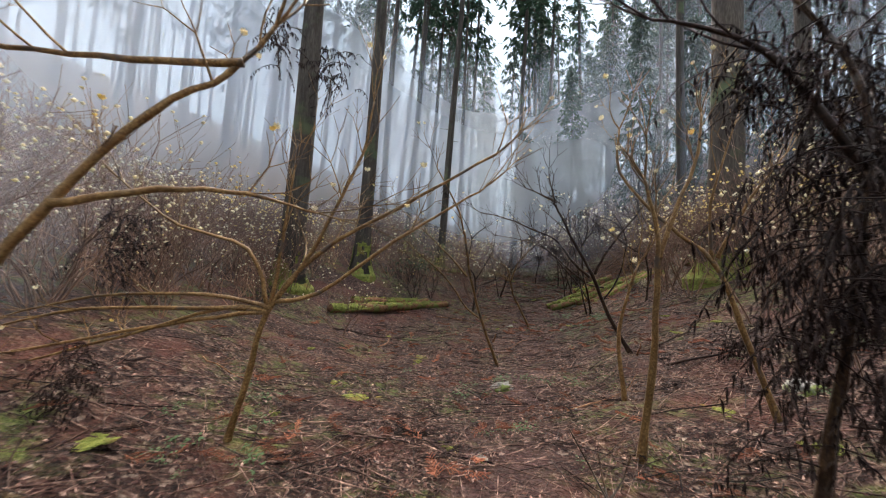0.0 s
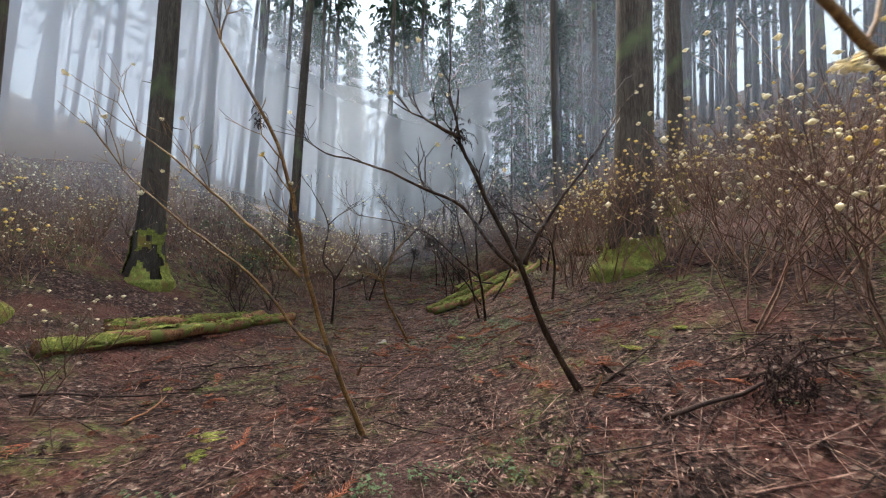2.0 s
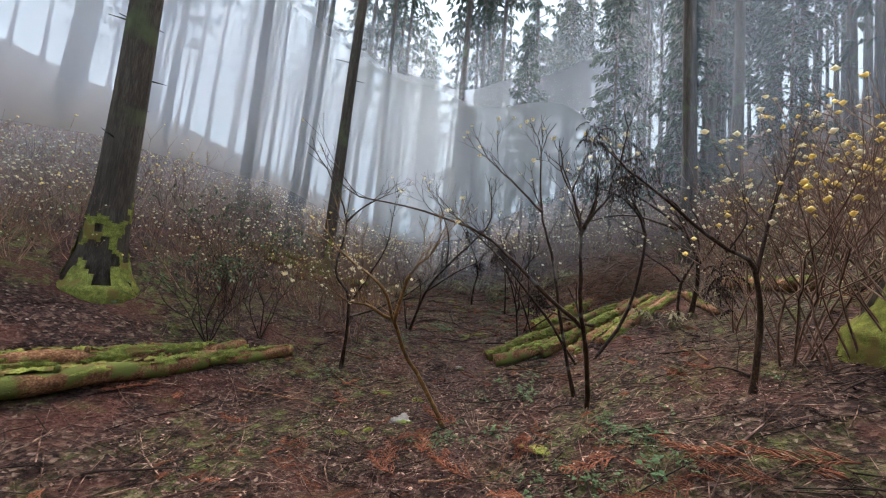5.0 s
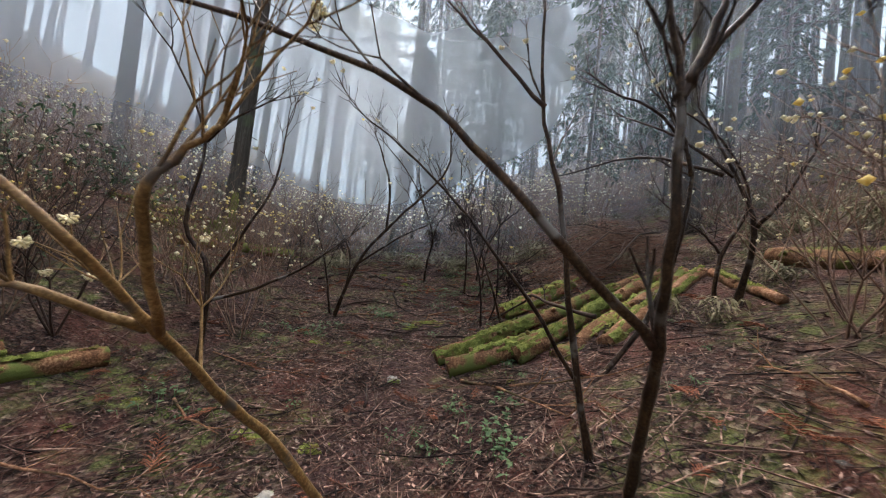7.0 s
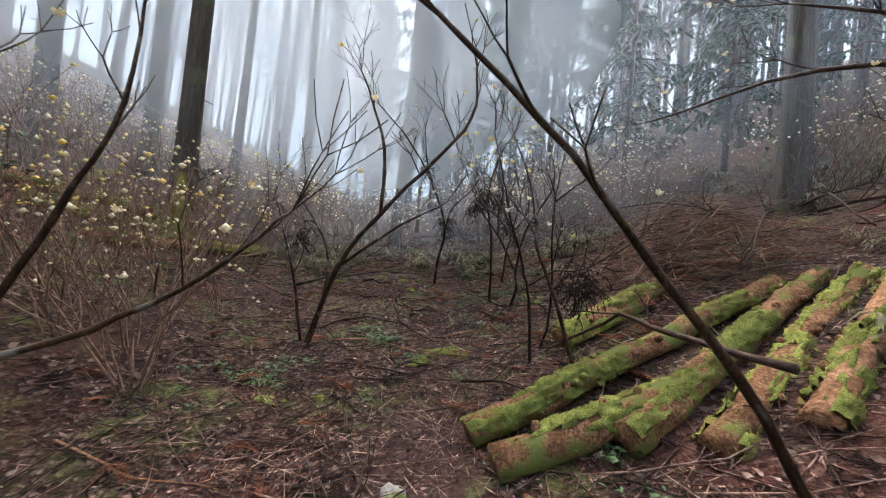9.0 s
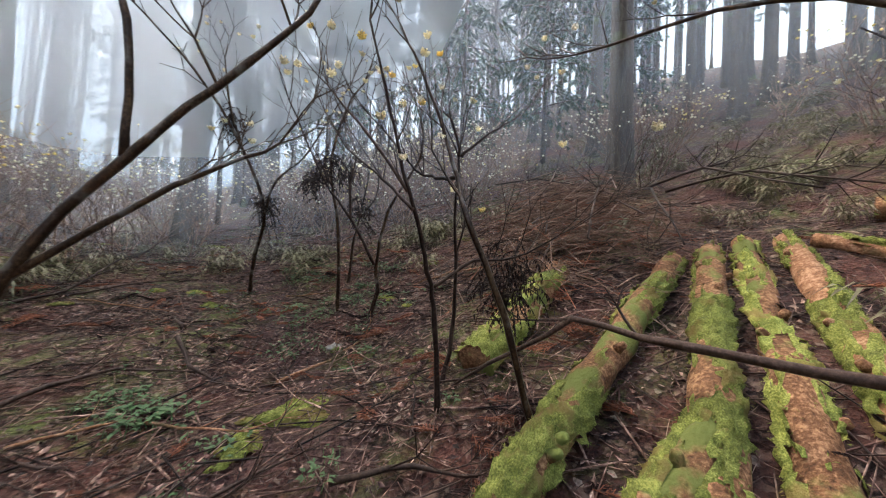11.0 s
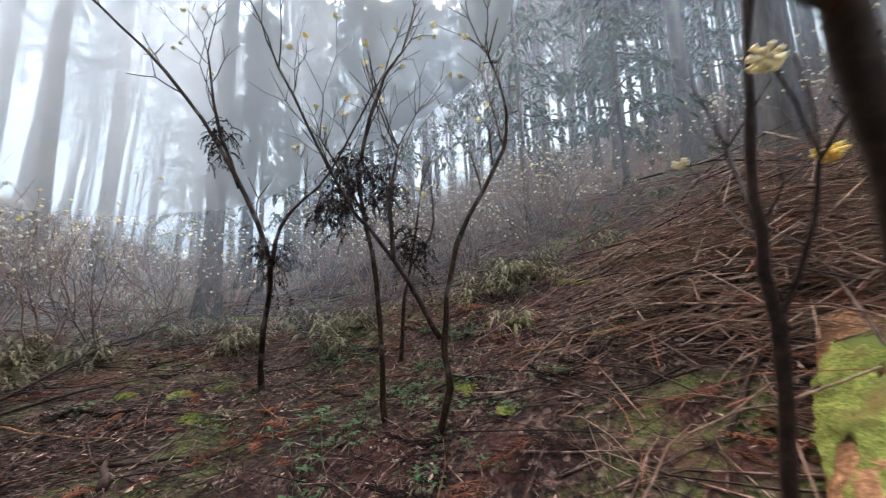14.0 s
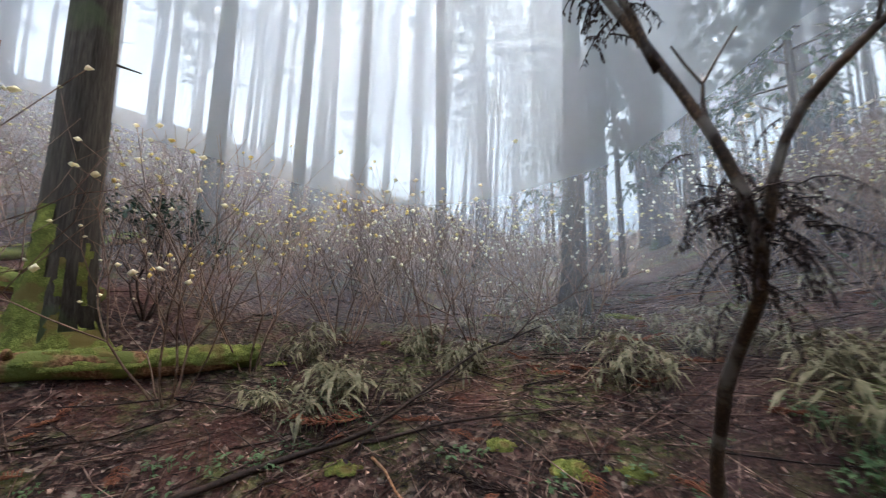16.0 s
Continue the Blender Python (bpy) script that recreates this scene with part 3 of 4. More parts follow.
        made += 1


def far_thicket():
    """The brushwood of the farther slopes, too dense to count."""
    r = random.Random(6)
    models = [shrub_template(90 + k, 7, 1.7, 2, 0.013, 3, 26, 0.6) for k in range(5)]
    twigs, heads = Build(), Build()
    made = 0
    while made < 500:
        if made < 330:
            a, d = radians(r.gauss(5, 48)), r.uniform(13, 38)
            x, y = 3.5 + d * math.sin(a), 9 + d * math.cos(a)
        elif made < 450:
            x, y = r.uniform(-9, 0), r.uniform(2, 16)
        else:
            x, y = r.uniform(-20, -6), r.uniform(6, 30)
        if not free_spot(x, y, r):
            continue
        m = pose(x, y, ground_z(x, y), 0, 0, r.uniform(0, 360)) @ Matrix.Scale(r.uniform(0.55, 1.0), 4)
        for src, dst in zip(models[r.randrange(5)], (twigs, heads)):
            base = len(dst.v)
            dst.v += [m @ v for v in src.v]
            dst.f += [tuple(i + base for i in f) for f in src.f]
        made += 1
    tagged(new("brushwood", twigs.mesh("brushwood", M_BRUSH)), "dense bare brown brushwood covering the slopes", "brushwood", kind="stuff")
    tagged(new("brushwood_blossom", heads.mesh("brushwood_blossom", M_PETAL)), "pale cream flower heads over the far brushwood", "flowers", kind="stuff")


far_thicket()
thicket()
for i, (x, y, s) in enumerate(((1.3, 16.6, 0.9), (0.6, 17.4, 1.0), (-0.2, 15.8, 1.0), (2.9, 22.0, 0.9), (1.9, 21.6, 1.0), (6.1, 21.8, 0.9), (7.2, 20.9, 1.0), (0.9, 22.6, 1.0),
                               (-2.2, 8.3, 0.8), (-0.9, 13.9, 0.9), (6.6, 22.6, 1.0), (3.9, 23.6, 0.9), (4.9, 24.2, 0.9), (7.9, 19.4, 0.8))):
    slender_shrub(x, y, s, 37.0 * i, i)
shrub_at((1.16, 7.15), 0.022, [
    [(1.17, 7.24, -0.56), (0.81, 7.13, 0.29), (0.54, 6.96, 1.16), (0.39, 6.73, 1.94), (0.21, 6.57, 2.49), (-0.15, 6.44, 3.09)],
    [(0.47, 6.97, 1.20), (0.08, 6.96, 1.62), (-0.30, 6.97, 1.99), (-0.85, 7.00, 2.46)],
    [(0.77, 7.12, 0.39), (0.50, 7.16, 0.59), (0.02, 7.13, 1.21), (-0.51, 7.17, 1.65), (-1.03, 7.18, 2.15)],
], bark=M_GOLD)
shrub_at((3.30, 6.35), 0.028, [
    [(2.94, 6.52, 0.60), (2.64, 6.54, 1.31), (2.31, 6.57, 1.89), (2.11, 6.59, 2.29), (1.97, 6.60, 2.55), (1.91, 6.59, 2.85)],
    [(2.59, 6.56, 1.28), (2.34, 6.59, 1.51), (2.00, 6.64, 1.92), (1.63, 6.72, 2.09), (1.18, 6.81, 2.29), (0.68, 6.92, 2.41)],
    [(2.67, 6.53, 1.33), (2.81, 6.47, 1.65), (3.06, 6.37, 2.08), (3.31, 6.28, 2.43), (3.54, 6.19, 2.84)],
    [(1.94, 6.60, 2.62), (1.74, 6.64, 2.72), (1.48, 6.69, 2.84)],
])
shrub_at((4.25, 10.62), 0.026, [
    [(4.25, 10.62, 0.18), (4.04, 10.34, 0.77), (3.89, 10.18, 1.03), (3.76, 10.03, 1.52), (3.74, 10.03, 2.00), (3.64, 10.05, 2.40)],
    [(3.88, 10.18, 1.03), (3.38, 10.13, 1.40), (3.09, 10.20, 1.68), (2.77, 10.28, 1.93), (2.17, 10.44, 2.13), (1.46, 10.62, 2.26)],
    [(3.74, 10.03, 1.98), (3.82, 10.01, 2.14), (4.07, 9.94, 2.48)],
    [(3.77, 10.02, 2.04), (3.85, 10.00, 2.29), (3.88, 9.99, 2.44)],
])
shrub_at((4.35, 11.10), 0.020, [
    [(4.36, 11.10, -0.00), (4.16, 11.15, 0.82), (3.97, 11.20, 1.85), (3.82, 11.24, 2.43), (3.77, 11.24, 3.19)],
    [(3.83, 11.23, 2.39), (3.41, 11.34, 2.80), (3.07, 11.43, 3.11)],
])
shrub_at((2.70, 11.40), 0.024, [
    [(2.74, 11.39, -0.40), (2.39, 11.19, 0.07), (2.12, 10.94, 0.49), (1.94, 10.56, 0.93), (1.79, 10.23, 1.31), (1.42, 10.32, 1.58)],
    [(1.94, 10.56, 0.93), (2.03, 10.16, 1.40), (2.11, 10.14, 1.54), (2.22, 10.11, 1.65)],
    [(1.91, 10.53, 0.96), (1.68, 10.36, 1.10), (1.47, 10.31, 1.15)],
], bark=M_GOLD)
shrub_at((6.91, 12.49), 0.022, [
    [(7.00, 12.48, 0.68), (7.02, 12.46, 1.58), (7.30, 12.37, 2.27), (6.91, 12.46, 2.97), (6.20, 12.62, 3.39)],
    [(7.01, 12.46, 1.62), (6.81, 12.51, 1.81), (6.27, 12.63, 2.17)],
])
shrub_at((5.17, 9.49), 0.022, [
    [(5.21, 9.52, 0.55), (5.25, 9.49, 1.14), (5.16, 9.47, 1.73), (4.81, 9.52, 1.95), (4.33, 9.58, 2.31), (3.88, 9.63, 2.63)],
    [(5.18, 9.47, 1.69), (5.28, 9.43, 2.25), (5.43, 9.39, 2.72)],
])
shrub_at((2.47, 15.83), 0.026, [
    [(2.47, 15.86, -0.02), (2.81, 15.67, 0.96), (3.25, 15.44, 1.62), (3.76, 15.18, 2.21), (4.13, 14.99, 2.71), (4.14, 14.97, 3.26)],
    [(3.25, 15.44, 1.62), (3.24, 15.43, 2.36), (3.06, 15.50, 2.94), (2.93, 15.55, 3.25)],
    [(2.81, 15.67, 0.96), (3.47, 15.34, 1.49), (3.95, 15.10, 1.78)],
    [(2.67, 15.75, 0.53), (2.67, 15.74, 1.18), (2.30, 15.90, 1.78)],
    [(2.42, 15.89, -0.02), (2.28, 15.93, 0.83), (2.00, 16.04, 1.78)],
])
shrub_at((5.05, 14.85), 0.014, [
    [(5.16, 14.86, 0.56), (5.12, 14.81, 1.16), (5.09, 14.79, 1.49), (5.07, 14.74, 1.86)],
    [(5.07, 14.74, 1.86), (5.02, 14.76, 2.08), (4.98, 14.79, 2.15)],
    [(5.07, 14.74, 1.86), (5.18, 14.61, 2.00), (5.30, 14.47, 2.11)],
])
shrub_at((5.00, 13.95), 0.015, [
    [(5.00, 13.95, 0.20), (4.72, 14.00, 0.85), (4.55, 14.12, 1.35), (4.60, 14.25, 1.57), (4.60, 14.45, 2.00), (4.50, 14.60, 2.40)],
    [(4.60, 14.25, 1.57), (4.66, 14.50, 1.62), (4.68, 14.73, 1.70), (4.50, 14.85, 1.95)],
])
shrub_at((4.85, 14.62), 0.014, [
    [(4.85, 14.62, 0.00), (4.78, 14.61, 0.70), (4.70, 14.60, 1.05), (4.57, 14.58, 1.40), (4.49, 14.60, 1.65), (4.42, 14.65, 2.00), (4.30, 14.72, 2.50)],
    [(4.56, 14.58, 1.42), (4.45, 14.75, 1.60), (4.30, 14.95, 1.80)],
    [(4.52, 14.59, 1.52), (4.38, 14.80, 1.85), (4.20, 15.05, 2.20)],
    [(4.75, 14.61, 0.95), (4.95, 14.45, 1.12), (5.10, 14.25, 1.15), (5.20, 14.00, 1.30)],
])
shrub_at((5.38, 17.24), 0.018, [
    [(5.43, 17.35, 0.23), (5.34, 17.24, 1.41), (5.19, 17.19, 2.24), (5.35, 17.03, 3.00), (5.47, 16.96, 3.20)],
    [(5.26, 17.21, 1.88), (5.12, 17.23, 2.13), (4.91, 17.26, 2.51)],
])
shrub_at((5.46, 16.68), 0.022, [
    [(5.52, 16.79, 0.22), (5.61, 16.70, 0.67), (5.57, 16.68, 0.97), (5.64, 16.57, 1.62), (5.94, 16.37, 2.27), (5.92, 16.32, 2.68)],
    [(5.55, 16.68, 0.99), (5.24, 16.73, 1.52), (4.94, 16.79, 1.93), (4.56, 16.84, 2.70)],
    [(5.24, 16.73, 1.51), (5.21, 16.69, 1.89), (5.26, 16.63, 2.24)],
])
shrub_at((4.75, 18.95), 0.023, [
    [(4.75, 18.95, 0.40), (4.72, 18.60, 1.05), (4.71, 18.15, 1.61), (4.41, 18.16, 2.45), (3.86, 18.26, 3.31), (3.31, 18.39, 3.90)],
    [(4.72, 18.14, 1.66), (4.82, 18.05, 2.06), (5.15, 17.87, 2.46), (5.61, 17.57, 3.46)],
    [(4.46, 18.16, 2.31), (4.26, 18.16, 2.89), (4.17, 18.11, 3.49)],
])
shrub_at((6.94, 12.26), 0.030, [
    [(6.99, 12.24, 0.95), (7.01, 12.08, 1.83), (6.87, 12.25, 2.54), (6.65, 12.59, 3.38)],
    [(6.87, 12.25, 2.50), (6.57, 12.80, 3.06), (6.25, 13.39, 3.45)],
    [(7.01, 12.07, 1.91), (7.09, 11.85, 2.25), (7.15, 11.66, 2.70)],
    [(6.83, 12.34, 2.53), (6.38, 13.22, 2.87), (5.85, 14.31, 2.72)],
])
shrub_at((1.73, 3.24), 0.027, [
    [(1.76, 3.29, -0.18), (1.85, 3.27, 0.58), (1.88, 3.24, 1.52), (1.84, 3.23, 1.89), (1.73, 3.22, 2.26)],
    [(1.88, 3.24, 1.56), (2.03, 3.23, 2.02), (2.19, 3.21, 2.51), (2.22, 3.20, 2.86)],
    [(1.62, 3.28, 0.32), (1.56, 3.26, 0.93), (1.70, 3.24, 1.51)],
], bark=M_GOLD)
shrub_at((-1.50, 3.20), 0.024, [
    [(-1.86, 3.26, -0.52), (-1.64, 3.23, 0.46), (-1.49, 3.21, 1.01), (-1.07, 3.20, 1.52), (-0.41, 3.19, 1.92), (0.43, 3.17, 2.43)],
    [(-1.49, 3.21, 1.01), (-1.88, 3.21, 1.02), (-3.02, 3.22, 0.67), (-4.37, 3.24, 0.28)],
    [(-1.47, 3.21, 1.06), (-1.38, 3.20, 1.65), (-1.30, 3.18, 2.24)],
    [(-1.42, 3.21, 1.09), (-1.07, 3.21, 1.18), (-0.40, 3.20, 1.66), (0.02, 3.19, 1.93), (0.34, 3.18, 2.13)],
    [(-1.47, 3.21, 1.04), (-1.99, 3.21, 1.14), (-3.02, 3.21, 1.09), (-4.00, 3.22, 0.81)],
    [(-1.52, 3.21, 1.01), (-2.43, 3.22, 0.86), (-3.53, 3.23, 0.63), (-4.36, 3.23, 0.45)],
    [(-1.67, 3.21, 1.03), (-2.43, 3.21, 1.01), (-3.33, 3.22, 0.94), (-4.35, 3.23, 0.62)],
    [(-1.49, 3.21, 1.04), (-1.68, 3.20, 1.54), (-2.28, 3.19, 1.73), (-2.76, 3.18, 2.08)],
    [(-1.44, 3.21, 1.09), (-1.08, 3.20, 1.61), (-0.72, 3.17, 2.39), (-0.64, 3.16, 2.84)],
], bark=M_GOLD)
shrub_at((3.11, 3.41), 0.022, [
    [(3.16, 3.43, 0.06), (2.84, 3.52, 0.95), (2.61, 3.59, 1.57), (2.24, 3.71, 1.91), (1.82, 3.85, 2.46), (1.81, 3.85, 2.93)],
    [(2.61, 3.59, 1.57), (2.58, 3.59, 2.15), (2.78, 3.49, 3.02)],
    [(2.64, 3.58, 1.60), (2.87, 3.48, 2.16), (3.12, 3.38, 2.59)],
], bark=M_GOLD)
shrub_at((5.06, 12.05), 0.026, [
    [(4.97, 12.04, -0.19), (5.04, 12.03, 0.16), (5.61, 11.92, 1.04), (5.86, 11.89, 2.31), (5.52, 11.98, 2.87), (5.06, 12.08, 3.05)],
    [(4.95, 12.05, 0.07), (4.37, 12.20, 0.93), (4.06, 12.28, 1.29), (3.62, 12.39, 1.81), (3.07, 12.52, 2.29), (2.67, 12.62, 2.57)],
    [(5.86, 11.89, 2.31), (5.71, 11.93, 2.77), (5.34, 12.03, 3.37)],
])
shrub_at((1.13, 13.45), 0.024, [
    [(1.14, 13.41, -0.32), (1.20, 13.42, 0.85), (0.90, 13.50, 1.39), (1.03, 13.49, 2.30), (0.58, 13.61, 3.27)],
    [(1.20, 13.42, 0.80), (1.51, 13.36, 1.34), (1.79, 13.31, 1.91), (1.86, 13.31, 2.53)],
    [(1.17, 13.43, 0.56), (1.70, 13.31, 0.76), (2.27, 13.18, 1.09), (2.64, 13.11, 1.43)],
    [(1.03, 13.49, 2.30), (1.36, 13.42, 2.61), (1.68, 13.35, 2.81)],
])
shrub_at((5.95, 18.19), 0.020, [
    [(6.02, 18.28, 0.55), (6.06, 18.22, 1.22), (6.13, 18.18, 1.65), (6.25, 18.10, 2.44)],
    [(6.15, 18.17, 1.68), (6.42, 18.15, 2.06), (6.41, 18.11, 2.52)],
])
shrub_at((-2.00, 0.90), 0.026, [
    [(-2.05, 0.95, -0.10), (-1.75, 1.20, 0.75), (-2.18, 1.61, 1.06), (-1.91, 1.75, 1.67), (-1.53, 1.88, 2.20), (-1.18, 1.97, 2.47), (-0.98, 2.06, 2.79)],
    [(-1.11, 1.97, 2.52), (-1.71, 1.97, 2.53), (-2.26, 1.87, 2.52), (-2.55, 1.77, 2.55)],
    [(-1.87, 1.74, 1.70), (-1.54, 1.99, 1.83), (-1.22, 2.29, 1.87), (-0.88, 2.59, 1.79)],
], bark=M_GOLD)



# ---- logs ----
def log(a, b_, r0, r1, mat=None, mossy=0.6, label="", seed=0):
    """A felled trunk with cut ends, knots and moss cushions along its back."""
    r = random.Random(seed + 3)
    mat = mat or M_LOG
    a, b_ = Vector(a), Vector(b_)
    a.z += r0 * 0.5
    b_.z += r1 * 0.5
    root = new("fallen_log")
    root.location = a - Vector((0, 0, r0 * 0.5))
    off = Vector(root.location)
    axis = b_ - a
    L = axis.length
    n = max(8, int(L / 0.14))
    sides = 16
    body = Build()
    pts = [a - off + axis * (i / n) + Vector((0, 0, 0.02 * math.sin(i * 0.7 + seed))) for i in range(n + 1)]
    body.tube(pts, [r0 + (r1 - r0) * i / n for i in range(n + 1)], sides)
    for i, v in enumerate(body.v):
        j = min(i // sides, n)
        c = pts[j]
        s = 0.95 + 0.17 * noise.noise((v.x * 3.2, v.y * 3.2, v.z * 7 + seed)) + 0.12 * noise.noise((v.x * 12, v.y * 12, v.z * 12 + seed))
        body.v[i] = c + (v - c) * s
    part("bark", body, mat, root)
    side = axis.cross(Vector((0, 0, 1))).normalized()
    if mossy:
        m = Build()
        side_up = side.cross(axis).normalized()
        if side_up.z < 0:
            side_up = -side_up
        nu, nv = max(10, int(L / 0.028)), 22
        index = {}
        for u in range(nu + 1):
            for v in range(nv + 1):
                s, ang = u / nu, -1.75 + 3.5 * v / nv
                rr = r0 + (r1 - r0) * s
                mask = 1.5 * noise.noise((s * L * 1.6, ang * 0.9, seed * 3.7)) + 0.8 * noise.noise((s * L * 5.0, ang * 3.0, seed)) - 0.22 * abs(ang) + mossy * 0.75 - 0.27
                edge = min(1.0, max(-1.0, mask * 4))
                o = side * math.sin(ang) + side_up * math.cos(ang)
                lump = 0.022 * noise.noise((s * L * 9, ang * 4, seed + 9)) + 0.02 * noise.noise((s * L * 30, ang * 9, seed + 2))
                c = a - off + axis * s + o * (rr * 0.98 + 0.022 * edge + 1.5 * lump * max(0.2, edge))
                if mask > -0.2:
                    index[u, v] = len(m.v)
                    m.v.append(c)
        for u in range(nu):
            for v in range(nv):
                q = [index.get(k) for k in ((u, v), (u, v + 1), (u + 1, v + 1), (u + 1, v))]
                if None not in q:
                    m.f.append(tuple(q))
        keys = list(index)
        for k in range(int(L * 420)):
            u, v = keys[r.randrange(len(keys))]
            ang = -1.75 + 3.5 * v / nv
            o = side * math.sin(ang) + side_up * math.cos(ang)
            m.blade(m.v[index[u, v]] - o * 0.004, o + Vector((r.uniform(-1, 1), r.uniform(-1, 1), r.uniform(-0.6, 0.6))), r.uniform(0.014, 0.034), 0.006, 0.4)
        if m.f:
            part("moss", m, M_MOSS, root, "bright green moss cover")["kind"] = "stuff"
    for i in range(3):
        s, ang = r.uniform(0.1, 0.9), r.uniform(-1.2, 1.2)
        rr = r0 + (r1 - r0) * s
        o = side * math.sin(ang) + Vector((0, 0, math.cos(ang)))
        c = a - off + axis * s + o * rr * 0.8
        kn = Build()
        kn.tube([c, c + o * rr * 0.5, c + o * rr * 0.62], [0.035, 0.026, 0.02], 7)
        part("knot", kn, mat, root)
    return tagged(root, label or "rotting orange-brown log with patches of green moss", "log", "felled logs")


def at(x, y, dz=0.0):
    return (x, y, ground_z(x, y) + dz)


log(at(3.9, 13.75, 0.02), at(7.3, 14.05, 0.0), 0.118, 0.105, seed=1, mossy=0.74)
log(at(3.95, 13.35, 0.02), at(5.35, 13.25), 0.13, 0.12, seed=2, mossy=0.75)
log(at(4.75, 13.1, 0.05), at(7.5, 13.8), 0.122, 0.105, seed=3, mossy=0.6)
log(at(5.15, 12.82, -0.02), at(7.75, 13.6), 0.115, 0.095, seed=4, mossy=0.62)
log(at(5.6, 12.6, -0.03), at(7.75, 13.3), 0.112, 0.095, M_PEELED, seed=5, mossy=0.66)
log(at(5.25, 14.7), at(6.8, 15.0), 0.15, 0.14, seed=6, mossy=0.65)
log(at(8.3, 12.75, 0.0), at(7.9, 11.0, 0.0), 0.135, 0.125, M_LOG, 0.6, "pale sawn log with moss on its back", 7)
log(at(7.7, 13.1), at(7.1, 11.8), 0.07, 0.06, M_PEELED, 0.4, "slim peeled pale log lying on the litter", 8)
log(at(-2.9, 9.75), at(-0.75, 12.6), 0.14, 0.12, seed=9, mossy=0.6)
log(at(-2.6, 10.9), at(-0.5, 13.4), 0.13, 0.11, seed=10, mossy=0.55)
log(at(-1.2, 12.2), at(0.2, 13.7), 0.12, 0.11, seed=11, mossy=0.5)
log(at(-0.6, 17.2), at(1.2, 19.7), 0.12, 0.11, seed=12, mossy=0.7)
log(at(-1.6, 17.6), at(0.1, 18.9), 0.13, 0.12, seed=13, mossy=0.7)
log(at(-2.2, 18.1), at(-0.6, 19.4), 0.12, 0.11, seed=14, mossy=0.5)
log(at(-1.9, 18.9), at(-2.2, 20.9), 0.09, 0.08, seed=15, mossy=0.6)


# ---- dead fronds caught in the shrubs ----
def strand(b, p, d, length, r, leafy=9):
    """A withered drooping spray: a thin stalk with many short side leaves."""
    p, d = Vector(p), Vector(d).normalized()
    pts = [p]
    for i in range(4):
        d = (d + Vector((0, 0, -0.45)) + Vector((r.uniform(-0.2, 0.2), r.uniform(-0.2, 0.2), 0))).normalized()
        pts.append(pts[-1] + d * length / 4)
    b.tube(pts, [0.004, 0.0035, 0.003, 0.002, 0.001], 3, False)
    for i in range(leafy):
        s = (i + 0.5) / leafy * 3.99
        k = int(s)
        q = pts[k].lerp(pts[k + 1], s - k)
        for sgn in (-1, 1):
            o = Vector((r.uniform(-1, 1), r.uniform(-1, 1), -0.9))
            b.blade(q, o, length * r.uniform(0.06, 0.15), 0.010, 0.6)


def dead_clump(x, y, z, size, count, seed, mat=None, tall=1.0):
    r = random.Random(seed)
    root = new("withered_frond_clump")
    root.location = (x, y, z)
    for k in range(3):
        b = Build()
        for i in range(count // 3):
            o = Vector((r.gauss(0, 0.22), r.gauss(0, 0.22), r.gauss(0, 0.38 * tall))) * size
            strand(b, o, (r.uniform(-1, 1), r.uniform(-1, 1), r.uniform(-0.4, 0.7)), size * r.uniform(0.4, 0.95), r)
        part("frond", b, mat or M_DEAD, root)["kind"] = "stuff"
    return tagged(root, "dark withered frond clump hanging in a shrub fork", "dead fronds", "withered fronds")


for i, (x, y, z, s, n) in enumerate((
        (0.04, 7.5, 2.88, 0.16, 24), (1.96, 6.6, 2.65, 0.2, 30), (3.97, 9.62, 2.5, 0.32, 42), (4.88, 9.52, 1.62, 0.26, 36), (3.62, 9.66, 2.85, 0.2, 24),
        (4.72, 18.2, 1.72, 0.30, 84), (4.3, 18.2, 2.75, 0.24, 54), (5.05, 16.92, 2.1, 0.26, 66), (5.39, 17.12, 2.15, 0.28, 66), (5.58, 17.1, 1.7, 0.24, 60))):
    dead_clump(x, y, z, s, n, i)
for i, (x, y, z, s, n) in enumerate((
        (4.98, 17.27, 1.95, 0.24, 54), (5.2, 14.35, 1.0, 0.34, 90), (-2.74, 3.2, 1.6, 0.42, 60), (-1.35, 2.95, 3.25, 0.3, 36), (-0.9, 2.95, 3.0, 0.3, 30),
        (-2.79, 2.83, 0.55, 0.4, 48), (3.13, 3.53, 2.25, 0.26, 36), (4.78, 4.19, 0.9, 0.5, 60), (2.53, 14.48, 1.3, 0.18, 24), (5.35, 18.1, 2.2, 0.24, 60), (3.89, 4.84, 0.55, 0.5, 70))):
    dead_clump(x, y, z, s, n, 30 + i)
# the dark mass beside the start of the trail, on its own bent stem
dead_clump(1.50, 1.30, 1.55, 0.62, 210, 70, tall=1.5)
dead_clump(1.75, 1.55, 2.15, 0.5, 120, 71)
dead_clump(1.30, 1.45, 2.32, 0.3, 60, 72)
shrub_at((1.42, 1.45), 0.022, [[(1.42, 1.45, 0.1), (1.46, 1.42, 0.7), (1.55, 1.40, 1.5), (1.65, 1.45, 2.2), (1.45, 1.6, 2.75)], [(1.6, 1.42, 1.9), (1.3, 1.5, 2.4), (0.9, 1.65, 2.62)]], flowers=3)
shrub_at((2.3, 1.6), 0.03, [[(2.3, 1.6, 0.0), (1.75, 1.35, 0.42), (1.32, 1.12, 0.5), (0.95, 1.0, 0.35)]], flowers=0, twigs=0)


